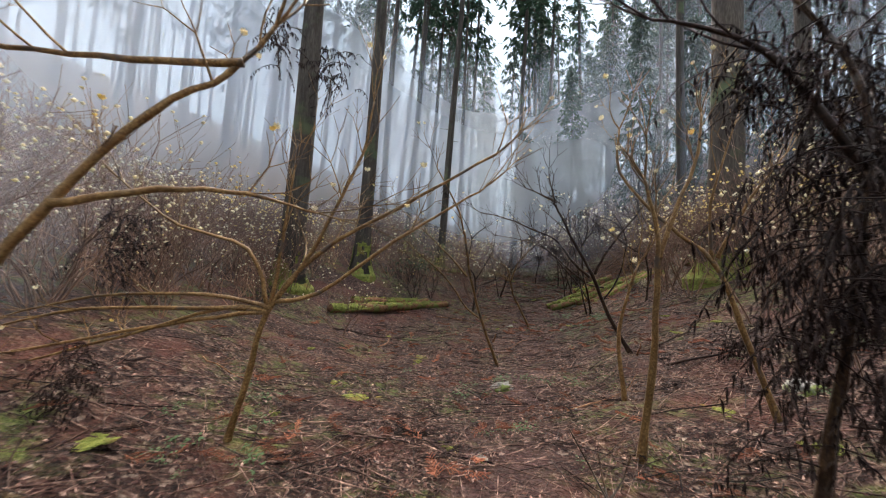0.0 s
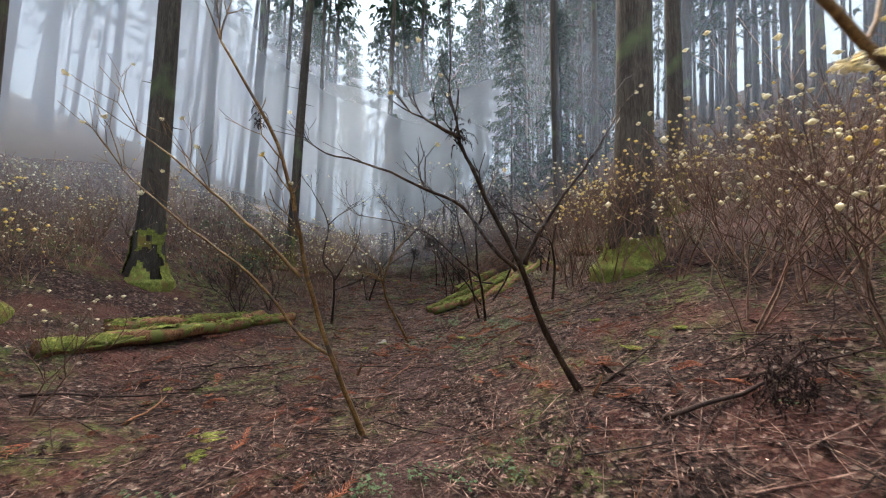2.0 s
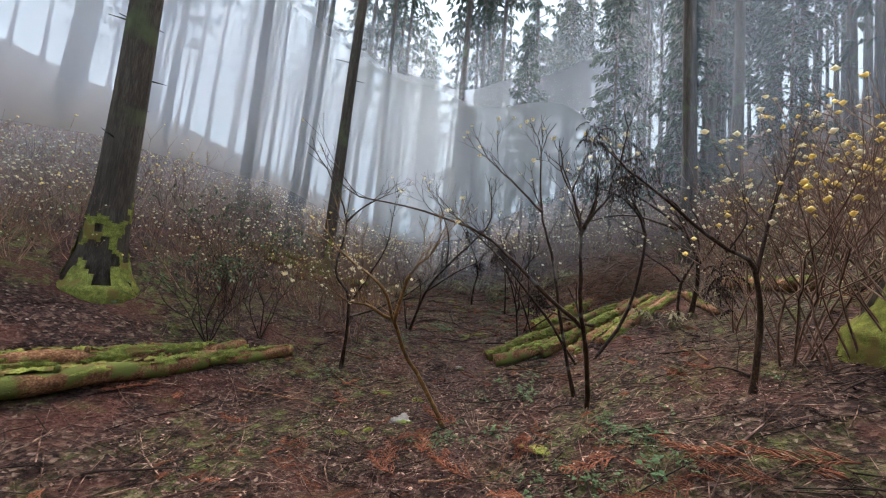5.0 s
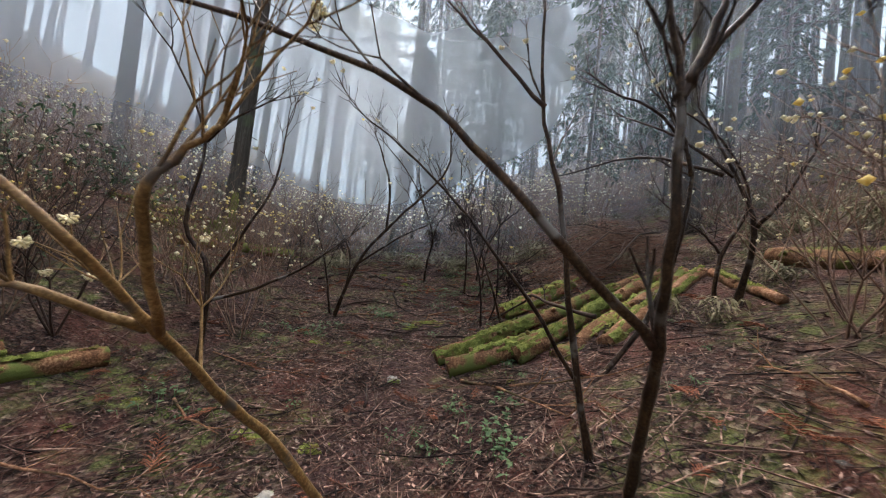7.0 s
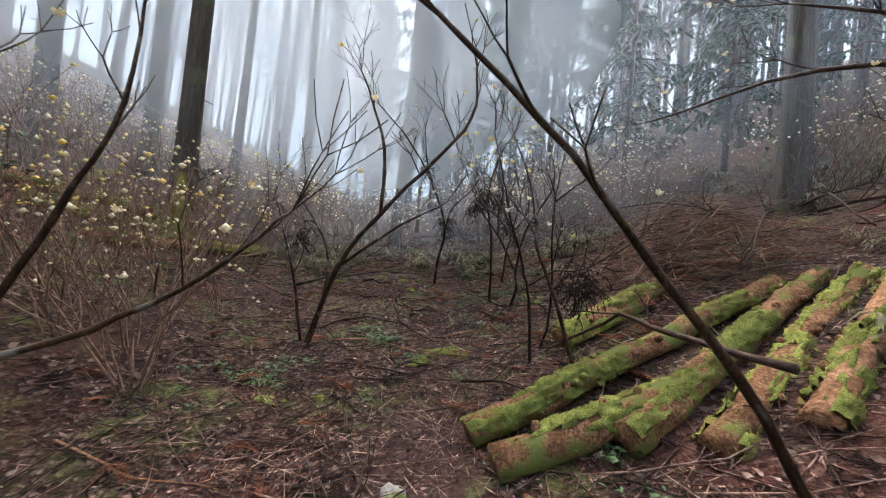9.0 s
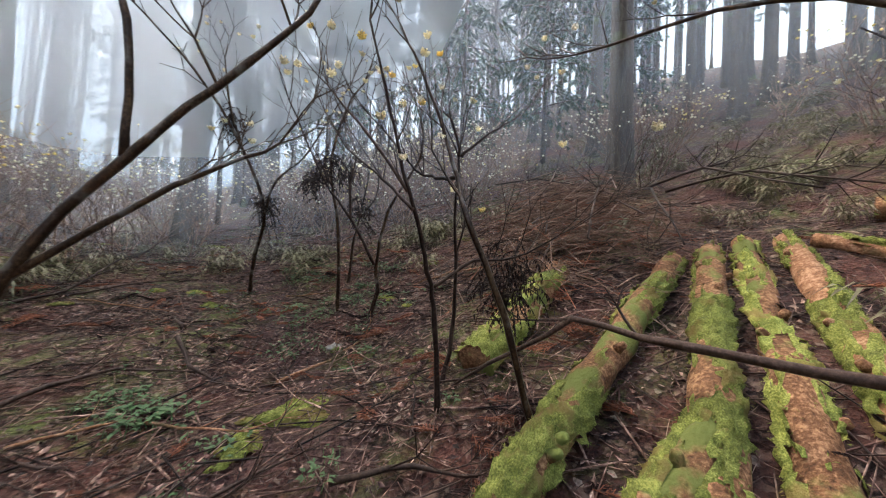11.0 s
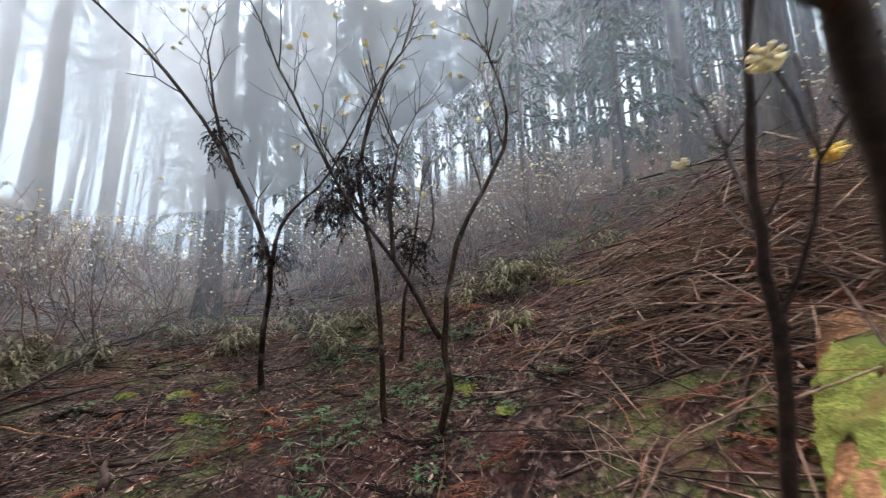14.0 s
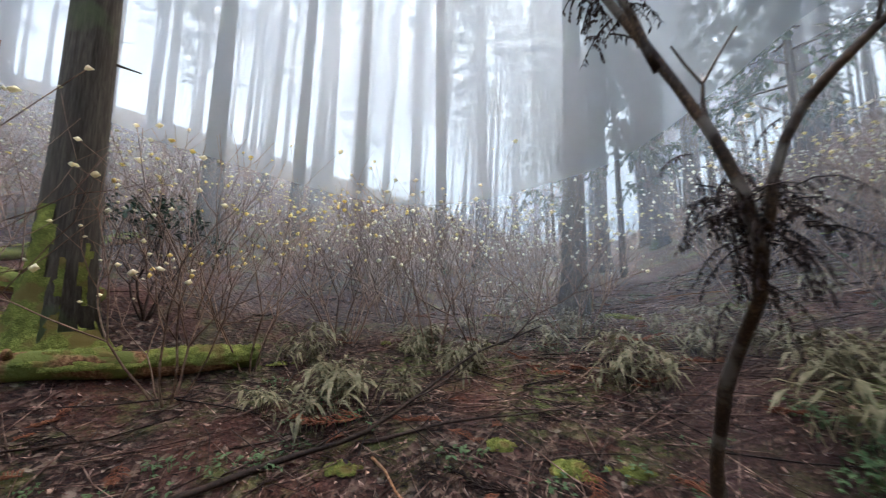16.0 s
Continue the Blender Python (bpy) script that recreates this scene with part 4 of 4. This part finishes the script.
# ---- litter ----
def in_view(r):
    y = r.uniform(-0.5, 25) if r.random() < 0.75 else r.uniform(2, 19)
    x = lerp_knots(TRAIL, y) + r.gauss(0, 2.6) * (1 + max(0, y - 16) * 0.05)
    return x, y


def patch(x, y, size, seed):
    """Drifting cover between about -0.6 and 0.6."""
    return noise.noise((x / size, y / size, seed)) + 0.4 * noise.noise((x * 3 / size, y * 3 / size, seed + 4))


def leaf_litter(count=75000):
    r = random.Random(21)
    b = Build()
    for _ in range(count):
        x, y = in_view(r)
        if patch(x, y, 0.9, 2.0) + r.uniform(-0.25, 0.25) < -0.05:
            continue
        z = ground_z(x, y) + r.uniform(0.002, 0.02)
        a, L, w = r.uniform(0, 6.28), r.uniform(0.025, 0.08), r.uniform(0.010, 0.032)
        c, s = math.cos(a), math.sin(a)
        t1, t2 = r.uniform(-0.3, 0.5) * L, r.uniform(-0.4, 0.4) * w
        p = Vector((x, y, z))
        b.poly(p - Vector((c * L / 2, s * L / 2, 0)), p + Vector((-s * w / 2, c * w / 2, t2 + 0.004)), p + Vector((c * L / 2, s * L / 2, t1)), p + Vector((s * w / 2, -c * w / 2, -t2 + 0.004)))
    tagged(new("leaf_litter", b.mesh("leaf_litter", M_LEAF, False)), "brown and pale dry leaves scattered over the forest floor", "leaf litter", kind="stuff")


def twig_litter(count=17000):
    r = random.Random(22)
    b = Build()
    for _ in range(count):
        x, y = in_view(r)
        L = r.uniform(0.08, 0.3) if r.random() < 0.68 else r.uniform(0.3, 1.0)
        a = r.gauss(0.2, 1.3)
        d = Vector((math.cos(a), math.sin(a), 0))
        rad = r.uniform(0.0015, 0.004) if L < 0.3 else r.uniform(0.003, 0.008)
        pts = []
        for i in range(3):
            q = Vector((x, y, 0)) + d * L * (i - 1) / 2 + Vector((r.uniform(-1, 1), r.uniform(-1, 1), 0)) * L * 0.06
            q.z = ground_z(q.x, q.y) + rad + r.uniform(0.0, 0.035)
            pts.append(q)
        b.tube(pts, [rad, rad * 0.85, rad * 0.5], 3, False)
    tagged(new("twig_litter", b.mesh("twig_litter", M_LITTER)), "thin dead twigs strewn over the forest floor", "twigs", kind="stuff")


leaf_litter()
twig_litter()


def frond_mesh(seed, length, mat):
    """A shed cedar spray lying flat: a stalk with forked side shoots."""
    b = Build()
    r = random.Random(seed)
    pts = [Vector((length * s, 0.05 * length * math.sin(s * 3 + seed), 0.02 + 0.03 * math.sin(s * 5 + seed))) for s in (0, 0.25, 0.5, 0.75, 1.0)]
    b.tube(pts, [0.005, 0.0045, 0.004, 0.003, 0.0015], 4)
    for i in range(22):
        s = (i + 1) / 23 * 3.99
        k = int(s)
        q = pts[k].lerp(pts[k + 1], s - k)
        sg = 1 if i % 2 else -1
        L = length * r.uniform(0.2, 0.42) * (1 - 0.5 * s / 4)
        d = Vector((0.9, sg * r.uniform(0.5, 1.1), r.uniform(-0.12, 0.2))).normalized()
        b.tube([q, q + d * L * 0.5 + Vector((0, 0, 0.012)), q + d * L], [0.0045, 0.005, 0.002], 3, False)
        for m in (0.35, 0.65):
            e = Vector((1.0, sg * r.uniform(-0.2, 0.6), r.uniform(-0.2, 0.25))).normalized()
            b.tube([q + d * L * m, q + d * L * m + e * L * 0.35], [0.004, 0.0018], 3, False)
    return b.mesh("fallen_frond", mat)


FRONDS = [frond_mesh(k, (0.32, 0.42, 0.5, 0.38)[k], M_RED) for k in range(4)] + [frond_mesh(9, 0.4, M_DEAD)]
r_f = random.Random(31)
for i in range(290):
    x, y = in_view(r_f)
    if r_f.random() < 0.4:
        x, y = r_f.choice(((0.2, 4.3), (3.6, 6.5), (4.2, 8.5), (5.0, 11.0), (2.6, 10.5), (5.6, 13.9), (5.0, 15.8), (5.0, 17.8), (7.2, 16.4), (3.3, 18.8), (-1.0, 9.0), (6.6, 17.8), (7.8, 15.8)))
        x, y = x + r_f.gauss(0, 0.55), y + r_f.gauss(0, 0.55)
    f = new("fallen_frond", FRONDS[r_f.randrange(4) if r_f.random() < 0.85 else 4])
    s = r_f.uniform(0.6, 1.15)
    f.matrix_world = pose(x, y, ground_z(x, y) + 0.012, r_f.uniform(-8, 8), r_f.uniform(-10, 10), r_f.uniform(0, 360)) @ Matrix.Diagonal((s, s, s, 1))
    tagged(f, "rust-red dead cedar frond lying on the litter", "dead frond", "fallen cedar fronds")


def frond_litter(name, templates, mat, count, seed, low, label):
    """Broken cedar sprays lying in drifts, too many to count."""
    r = random.Random(seed)
    b = Build()
    while count:
        x, y = in_view(r)
        if patch(x, y, 1.1, 20.0 + seed) + r.uniform(-0.1, 0.1) < low or abs(x - lerp_knots(TRAIL, y)) < 0.3:
            continue
        src, base = r.choice(templates), len(b.v)
        m = pose(x, y, ground_z(x, y) + 0.008, r.uniform(-9, 9), r.uniform(-9, 9), r.uniform(0, 360)) @ Matrix.Scale(r.uniform(0.35, 0.8), 4)
        b.v += [m @ v.co for v in src.vertices]
        b.f += [tuple(i + base for i in p.vertices) for p in src.polygons]
        count -= 1
    tagged(new(name, b.mesh(name, mat)), label, "dead fronds", kind="stuff")


frond_litter("red_frond_litter", FRONDS[:4], M_RED, 420, 61, 0.08, "rust-red broken cedar sprays lying in drifts")
frond_litter("dark_frond_litter", FRONDS[3:], M_DEAD, 420, 62, 0.05, "blackish rotted cedar sprays lying in drifts")


def moss_mesh(seed):
    """A patch of many small cushions, crowded in the middle and scattered at its edge, with fine tufts."""
    b = Build()
    r = random.Random(seed + 200)
    spots = []
    for k in range(46):
        a, d = r.uniform(0, 6.28), abs(r.gauss(0, 0.11))
        q = 0.03 + 0.055 * max(0.1, 1 - d / 0.24) * r.uniform(0.5, 1.1)
        x, y = d * math.cos(a) * (1 + 0.4 * math.sin(a * 2 + seed)), d * math.sin(a)
        b.blob((x, y, -0.012), q, 0.55, 0.5, seed + k, 9, 4)
        spots.append((x, y, q))
    for k in range(420):
        x, y, q = r.choice(spots)
        a, d = r.uniform(0, 6.28), r.uniform(0, 0.95)
        p = Vector((x + q * d * math.cos(a), y + q * d * math.sin(a), q * 0.5 * math.sqrt(1 - d * d) - 0.012))
        b.blade(p, (math.cos(a) * d, math.sin(a) * d, 0.9), r.uniform(0.012, 0.028), 0.006, 0.3)
    return b.mesh("moss_cushion", M_MOSS)


MOSSES = [moss_mesh(k) for k in range(5)]


def moss(x, y, sx, sy, h, k, rz=0.0):
    m = new("moss_cushion", MOSSES[k % 5])
    m.matrix_world = pose(x, y, ground_z(x, y), 0, 0, rz) @ Matrix.Diagonal((sx, sy, min(max(h, 0.5), 1.3), 1))
    tagged(m, "low bright yellow-green moss cushion on the forest floor", "moss", kind="stuff")


for k, (x, y, sx, sy, h) in enumerate((
        (4.22, 15.42, 1.9, 1.2, 1.5), (3.85, 15.3, 1.0, 0.8, 1.0), (4.16, 18.5, 0.85, 0.7, 1.4), (6.12, 17.2, 0.9, 0.7, 1.1), (7.2, 17.6, 1.2, 1.0, 1.3), (7.84, 16.68, 0.9, 0.8, 1.0),
        (8.1, 17.6, 1.3, 0.9, 1.1), (-0.45, 7.75, 1.0, 0.8, 0.5), (-1.15, 4.9, 1.2, 0.8, 0.35), (2.43, 12.33, 0.6, 0.5, 0.7), (1.76, 11.4, 0.5, 0.45, 0.9), (4.62, 7.59, 0.6, 0.4, 0.6))):
    moss(x, y, sx, sy, h, k, k * 47)
for k, (x, y, sx, sy, h) in enumerate((
        (4.49, 12.63, 0.35, 0.3, 0.8), (3.64, 19.12, 0.55, 0.5, 0.9), (4.06, 18.98, 0.7, 0.6, 0.9), (4.41, 19.03, 0.6, 0.6, 0.9), (4.84, 22.5, 1.6, 1.0, 1.0), (3.06, 2.89, 0.7, 0.5, 0.7),
        (4.71, 6.32, 0.6, 0.5, 0.6), (-2.44, 2.6, 1.1, 0.6, 0.3), (-0.42, 7.3, 0.7, 0.5, 0.4), (4.35, 18.3, 0.5, 0.4, 0.6), (8.9, 16.9, 1.3, 1.0, 1.0), (1.4, 11.3, 0.6, 0.5, 0.5))):
    moss(x, y, sx, sy, h, k + 2, k * 31)
r_m = random.Random(44)
for i in range(36):
    x, y = in_view(r_m)
    if abs(x - lerp_knots(TRAIL, y)) > 0.5:
        s = r_m.uniform(0.25, 0.7)
        moss(x, y, s * r_m.uniform(0.7, 1.5), s, r_m.uniform(0.15, 0.3), i, r_m.uniform(0, 360))


# ---- bamboo grass, seedlings, stones ----
def clump_build(seed, count, height, length, width, droop):
    b = Build()
    r = random.Random(seed)
    for i in range(count):
        a = r.uniform(0, 6.28)
        h = height * r.uniform(0.35, 1.0)
        foot = Vector((r.gauss(0, 0.09), r.gauss(0, 0.09), -0.02))
        top = foot + Vector((math.cos(a) * h * 0.4, math.sin(a) * h * 0.4, h))
        b.tube([foot, foot.lerp(top, 0.5) + Vector((0, 0, 0.02)), top], [0.003, 0.0025, 0.0015], 3, False)
        for k in range(r.choice((2, 3, 4))):
            q = a + r.uniform(-1.3, 1.3)
            b.blade(top, (math.cos(q), math.sin(q), r.uniform(-0.1, 0.7)), length * r.uniform(0.6, 1.2), width * r.uniform(0.7, 1.2), droop * r.uniform(0.5, 1.4))
    return b


def clump_mesh(name, seed, count, height, length, width, mat, droop):
    return clump_build(seed, count, height, length, width, droop).mesh(name, mat)


SASA = [clump_mesh("bamboo_grass", k, 26, 0.3, 0.19, 0.028, M_SASA, 1.0) for k in range(4)]
GREENS = [clump_build(20 + k, 18, 0.07, 0.05, 0.026, 0.3) for k in range(3)]


def plant(name, meshes, x, y, s, r, label, category, group):
    p = new(name, meshes[r.randrange(len(meshes))])
    p.matrix_world = pose(x, y, ground_z(x, y), 0, 0, r.uniform(0, 360)) @ Matrix.Diagonal((s, s, s * r.uniform(0.8, 1.1), 1))
    tagged(p, label, category, group)


SPROUTS = Build()
r_p = random.Random(51)


def sprout(x, y, s):
    m = pose(x, y, ground_z(x, y), 0, 0, r_p.uniform(0, 360)) @ Matrix.Scale(s, 4)
    src, base = GREENS[r_p.randrange(3)], len(SPROUTS.v)
    SPROUTS.v += [m @ v for v in src.v]
    SPROUTS.f += [tuple(i + base for i in f) for f in src.f]


for x, y, n in ((2.04, 19.3, 6), (2.3, 19.85, 6), (4.9, 20.15, 5), (5.25, 20.3, 5), (2.7, 21.0, 6), (8.3, 18.3, 4), (7.5, 18.4, 5), (5.3, 21.3, 6), (7.3, 17.45, 2), (7.2, 18.1, 4), (5.7, 20.9, 6), (6.88, 12.5, 2), (8.6, 12.1, 4),
                (1.75, 19.3, 5), (6.3, 19.7, 6), (7.0, 12.9, 2), (4.1, 21.8, 8), (3.2, 20.6, 8), (3.6, 22.5, 8), (9.6, 13.4, 8), (11.5, 14, 10)):
    for i in range((n + 1) // 2):
        plant("bamboo_grass", SASA, x + r_p.gauss(0, 0.35), y + r_p.gauss(0, 0.35), r_p.uniform(0.7, 1.2), r_p, "straw-green bamboo grass clump with pale leaf edges", "grass", "bamboo grass clumps")
for i in range(150):
    x, y = r_p.uniform(7.5, 17), r_p.uniform(8, 20)
    plant("bamboo_grass", SASA, x, y, r_p.uniform(0.6, 1.3), r_p, "straw-green bamboo grass clump with pale leaf edges", "grass", "bamboo grass clumps")
for x, y, n in ((1.04, 13.1, 3), (4.1, 11.83, 4), (3.12, 10.66, 1), (4.02, 9.28, 4), (3.9, 9.0, 3), (3.3, 9.3, 2), (3.47, 19.4, 1), (3.3, 16.1, 9), (2.06, 14.95, 7), (4.75, 4.1, 3), (6.2, 16.9, 7), (5.9, 17.7, 7), (6.6, 18.3, 7), (4.4, 13.0, 2), (5.6, 18.9, 6), (4.6, 16.6, 5), (5.0, 17.3, 5)):
    for i in range(n):
        sprout(x + r_p.gauss(0, 0.22), y + r_p.gauss(0, 0.22), r_p.uniform(0.7, 1.5))
for i in range(1500):
    x, y = in_view(r_p)
    if patch(x, y, 1.3, 9.0) > (0.22 if y > 13 else 0.32):
        sprout(x, y, r_p.uniform(0.35, 0.9))
tagged(new("seedlings", SPROUTS.mesh("seedlings", M_GREEN)), "small fresh green seedlings scattered over the litter", "seedlings", kind="stuff")


def stone(x, y, size, seed):
    b = Build()
    b.blob((0, 0, -size * 0.2), size, 0.62, 0.55, seed, 16, 9)
    s = new("stone", b.mesh("stone", M_STONE))
    s.location = (x, y, ground_z(x, y))
    tagged(s, "grey half-buried stone greened with moss", "stone", "trail stones")


for i, (x, y, s) in enumerate(((0.98, 5.85, 0.17), (2.18, 11.65, 0.17), (3.67, 3.75, 0.15), (2.55, 9.6, 0.07), (1.7, 4.6, 0.06), (3.3, 13.4, 0.08), (4.9, 16.3, 0.09), (0.4, 3.4, 0.06))):
    stone(x, y, s, i)


# ---- fallen branches and the brush pile ----
def branch(pts, rad, label="bare fallen branch lying on the litter", mat=None, twigs=3, name="fallen_branch"):
    r = random.Random(int(pts[0][0] * 31 + pts[0][1] * 17))
    root = new(name)
    pts = [Vector(p) for p in pts]
    root.location = pts[0]
    fine = []
    for j in range(len(pts) - 1):
        for s in (0, 0.33, 0.66):
            fine.append(pts[j].lerp(pts[j + 1], s) - pts[0] + Vector((r.uniform(-1, 1), r.uniform(-1, 1), r.uniform(-0.5, 0.8))) * 0.018)
    fine.append(pts[-1] - pts[0])
    n = len(fine)
    b = Build()
    b.tube(fine, [rad * (1 - 0.7 * k / (n - 1)) * (1 + 0.15 * (k % 3 == 0)) for k in range(n)], 8)
    part("branch", b, mat or M_TWIG, root)
    for k in range(twigs):
        j = r.randrange(n // 3, n)
        t, tips = Build(), []
        d = fine[min(j + 1, n - 1)] - fine[j - 1]
        grow(t, tips, fine[j], d.normalized() + Vector((r.uniform(-0.8, 0.8), r.uniform(-0.8, 0.8), r.uniform(0, 0.4))), r.uniform(0.15, 0.35), rad * 0.35, 1, r)
        part("twig", t, mat or M_TWIG, root)
    return tagged(root, label, "branch", "fallen branches")


def on(x, y, h=0.02):
    return (x, y, ground_z(x, y) + h)


branch([on(2.05, 18.15), on(2.45, 18.6, 0.05), on(2.8, 18.95, 0.06), on(3.3, 20.2, 0.25), on(4.1, 21.4, 0.3)], 0.021, twigs=6)
branch([on(2.75, 18.9), on(3.3, 19.2, 0.05), on(3.95, 19.5, 0.05)], 0.015)
branch([(5.48, 12.66, 0.73), (5.39, 13.45, 0.74), (5.38, 13.99, 0.80), (5.2, 14.5, 0.42), (5.05, 14.75, 0.2)], 0.027, "broken pale-ended branch lying across the mossy logs", twigs=4)
branch([on(3.67, 16.95, 0.12), on(3.72, 16.6), on(3.95, 16.1), on(4.15, 15.8)], 0.02, twigs=0)
branch([on(2.5, 16.25), on(2.9, 16.5, 0.05), on(3.25, 16.6, 0.06), on(3.75, 16.5)], 0.02)
branch([on(3.2, 15.1), on(3.6, 14.85, 0.05), on(4.15, 14.85, 0.03)], 0.014)
branch([on(4.1, 14.6), on(4.45, 14.35, 0.04), on(4.62, 14.05, 0.04)], 0.02)
branch([on(-2.5, 8.75), on(-1.5, 9.1, 0.05), on(-0.35, 9.4)], 0.016)
branch([on(3.3, 5.45), on(3.8, 5.15, 0.05), on(4.4, 4.9, 0.15)], 0.022)
branch([on(-0.7, 10.3), on(-0.3, 10.35, 0.05), on(0.15, 10.45)], 0.016)
branch([on(4.05, 13.1), on(4.25, 12.4, 0.06), on(4.45, 11.55, 0.03)], 0.02, mat=M_PEELED)
branch([on(-0.15, 12.3), on(0.6, 12.1, 0.06), on(1.4, 11.85, 0.02)], 0.014, mat=M_PEELED)
branch([on(3.78, 17.5), on(3.74, 17.88, 0.08)], 0.028, twigs=0)
branch([on(3.75, 17.85, 0.04), on(4.3, 17.65, 0.03)], 0.016, twigs=1)
branch([on(7.1, 15.85, 0.1), on(6.7, 16.6, 0.12), on(6.55, 17.15, 0.02)], 0.018, mat=M_PEELED)
branch([on(1.35, 9.5, -0.05), on(1.38, 9.35, 0.22)], 0.035, "short mossy stub of a cut stem beside the trail", M_LOG, 0, "stem_stub")
branch([on(3.25, 6.15, 0.0), on(3.24, 6.05, 0.22)], 0.02, "pale broken stick standing in the litter", M_PEELED, 0, "broken_stick")
r_b = random.Random(77)
for i in range(70):
    x, y = in_view(r_b)
    a, L = r_b.gauss(0.2, 1.0), r_b.uniform(0.5, 1.5)
    branch([on(x, y), on(x + L / 2 * math.cos(a), y + L / 2 * math.sin(a), 0.05), on(x + L * math.cos(a + 0.15), y + L * math.sin(a + 0.15), 0.02)], r_b.uniform(0.007, 0.016), mat=r_b.choice((M_TWIG, M_TWIG, M_LITTER, M_PEELED)), twigs=r_b.choice((1, 2, 3)))


def brush_pile():
    r = random.Random(88)
    root = new("brush_pile")
    cx, cy = 7.6, 15.5
    root.location = (cx, cy, ground_z(cx, cy))
    off = Vector(root.location)
    for k, (count, mat, rad) in enumerate(((560, M_THICKET, 0.0052), (70, M_RED, 0.0035), (140, M_LITTER, 0.009))):
        b = Build()
        for i in range(count):
            x, y = cx + r.gauss(0, 0.6), cy + r.gauss(0, 0.55)
            heap = 0.95 * math.exp(-((x - cx) ** 2 + (y - cy) ** 2) / 0.9)
            z = ground_z(x, y) + r.uniform(0.02, 1.0) * heap + 0.03
            a, L = r.gauss(-0.8, 0.95), r.uniform(0.4, 1.3) if r.random() < 0.8 else r.uniform(1.3, 2.4)
            d = Vector((math.cos(a), math.sin(a), r.uniform(-0.15, 0.22)))
            p = Vector((x, y, z)) - off - d * L / 2
            pts = [p + d * L * s + Vector((0, 0, 0.12 * L * math.sin(s * 3.1))) for s in (0, 0.33, 0.66, 1)]
            b.tube(pts, [rad, rad * 0.8, rad * 0.6, rad * 0.25], 4, False)
            if k < 2:
                for j in range(5):
                    q = pts[1].lerp(pts[3], r.random())
                    e = (d + Vector((r.uniform(-0.7, 0.7), r.uniform(-0.7, 0.7), r.uniform(-0.3, 0.4)))).normalized()
                    b.tube([q, q + e * r.uniform(0.15, 0.5)], [rad * 0.5, rad * 0.2], 3, False)
        part(("brushwood", "dead_foliage", "stick")[k], b, mat, root)["kind"] = "stuff"
    tagged(root, "heap of cut brown brushwood and withered cedar branches", "brush pile")


brush_pile()
for a, b_ in (((8.9, 14.9, 0.45), (6.7, 13.0, 0.75)), ((8.6, 15.0, 0.5), (6.4, 13.7, 0.6)), ((8.8, 14.6, 0.35), (7.2, 12.6, 0.6)), ((8.2, 15.2, 0.6), (6.3, 14.4, 0.7))):
    m = ((a[0] + b_[0]) / 2, (a[1] + b_[1]) / 2, (a[2] + b_[2]) / 2 + 0.2)
    branch([on(*a), on(*m), on(*b_)], 0.02, "long bare branch arching out of the brush pile", twigs=7)


# ---- evergreens of the undergrowth ----
def young_cedar(x, y, height, start, spread, seed, label):
    t = new("young_cedar")
    t.location = (x, y, ground_z(x, y))
    wood, needles = cedar_crown(height, start, spread, seed, 60, 26, 0.7)
    b = Build()
    b.tube([(0, 0, -0.2), (0.02, 0, height * 0.4), (0, 0.03, height)], [0.09, 0.06, 0.01], 10)
    part("trunk", b, M_CEDAR, t)
    part("bough", wood, M_TWIG, t)["kind"] = "stuff"
    part("crown", needles, M_NEEDLE, t)["kind"] = "stuff"
    tagged(t, label, "tree", "young evergreens")


young_cedar(11.0, 21.0, 13, 1.8, 2.0, 301, "dark young cedar with drooping boughs near the ground")
young_cedar(13.2, 19.6, 11, 1.5, 1.8, 302, "dark young cedar with drooping boughs near the ground")
young_cedar(8.5, 25.0, 12, 2.5, 1.9, 303, "dark young cedar with drooping boughs near the ground")
young_cedar(5.6, 26.5, 9, 3.0, 1.5, 305, "dark young cedar with drooping boughs near the ground")
for i, (x, y, h) in enumerate(((8.0, 29.0, 13), (11.5, 26.5, 14), (16.5, 28.5, 15), (4.0, 34.0, 13), (14.0, 36.0, 16), (19.5, 23.0, 13), (17.5, 19.0, 11))):
    young_cedar(x, y, h, 2.0 + i % 3, 2.2 + 0.2 * (i % 3), 320 + i, "misty dark cedar with boughs hanging low")


def leafy_bush(x, y, height, seed, mat=None, label="leafy bush with fresh light-green leaves among bare shrubs"):
    r = random.Random(seed)
    root = new("leafy_bush")
    root.location = (x, y, ground_z(x, y))
    b, tips, leaves = Build(), [], Build()
    for i in range(5):
        a = i * 1.26
        grow(b, tips, (0, 0, -0.05), (math.cos(a) * 0.5, math.sin(a) * 0.5, 1), height * 0.3, 0.014, 3, r)
    for p, d in tips:
        for k in range(5):
            o = Vector((r.uniform(-1, 1), r.uniform(-1, 1), r.uniform(-0.4, 0.7)))
            leaves.blade(p, o, r.uniform(0.05, 0.11), 0.035, 0.4)
    part("stem", b, M_TWIG, root)["kind"] = "stuff"
    part("foliage", leaves, mat or M_GREEN, root)["kind"] = "stuff"
    tagged(root, label, "shrub")


leafy_bush(-0.4, 13.9, 2.5, 3)
leafy_bush(-1.3, 14.6, 2.6, 4)
leafy_bush(-1.0, 13.2, 1.7, 6)
leafy_bush(-0.1, 19.5, 1.6, 5, M_NEEDLE, "small dark evergreen bush beside a mossy trunk")
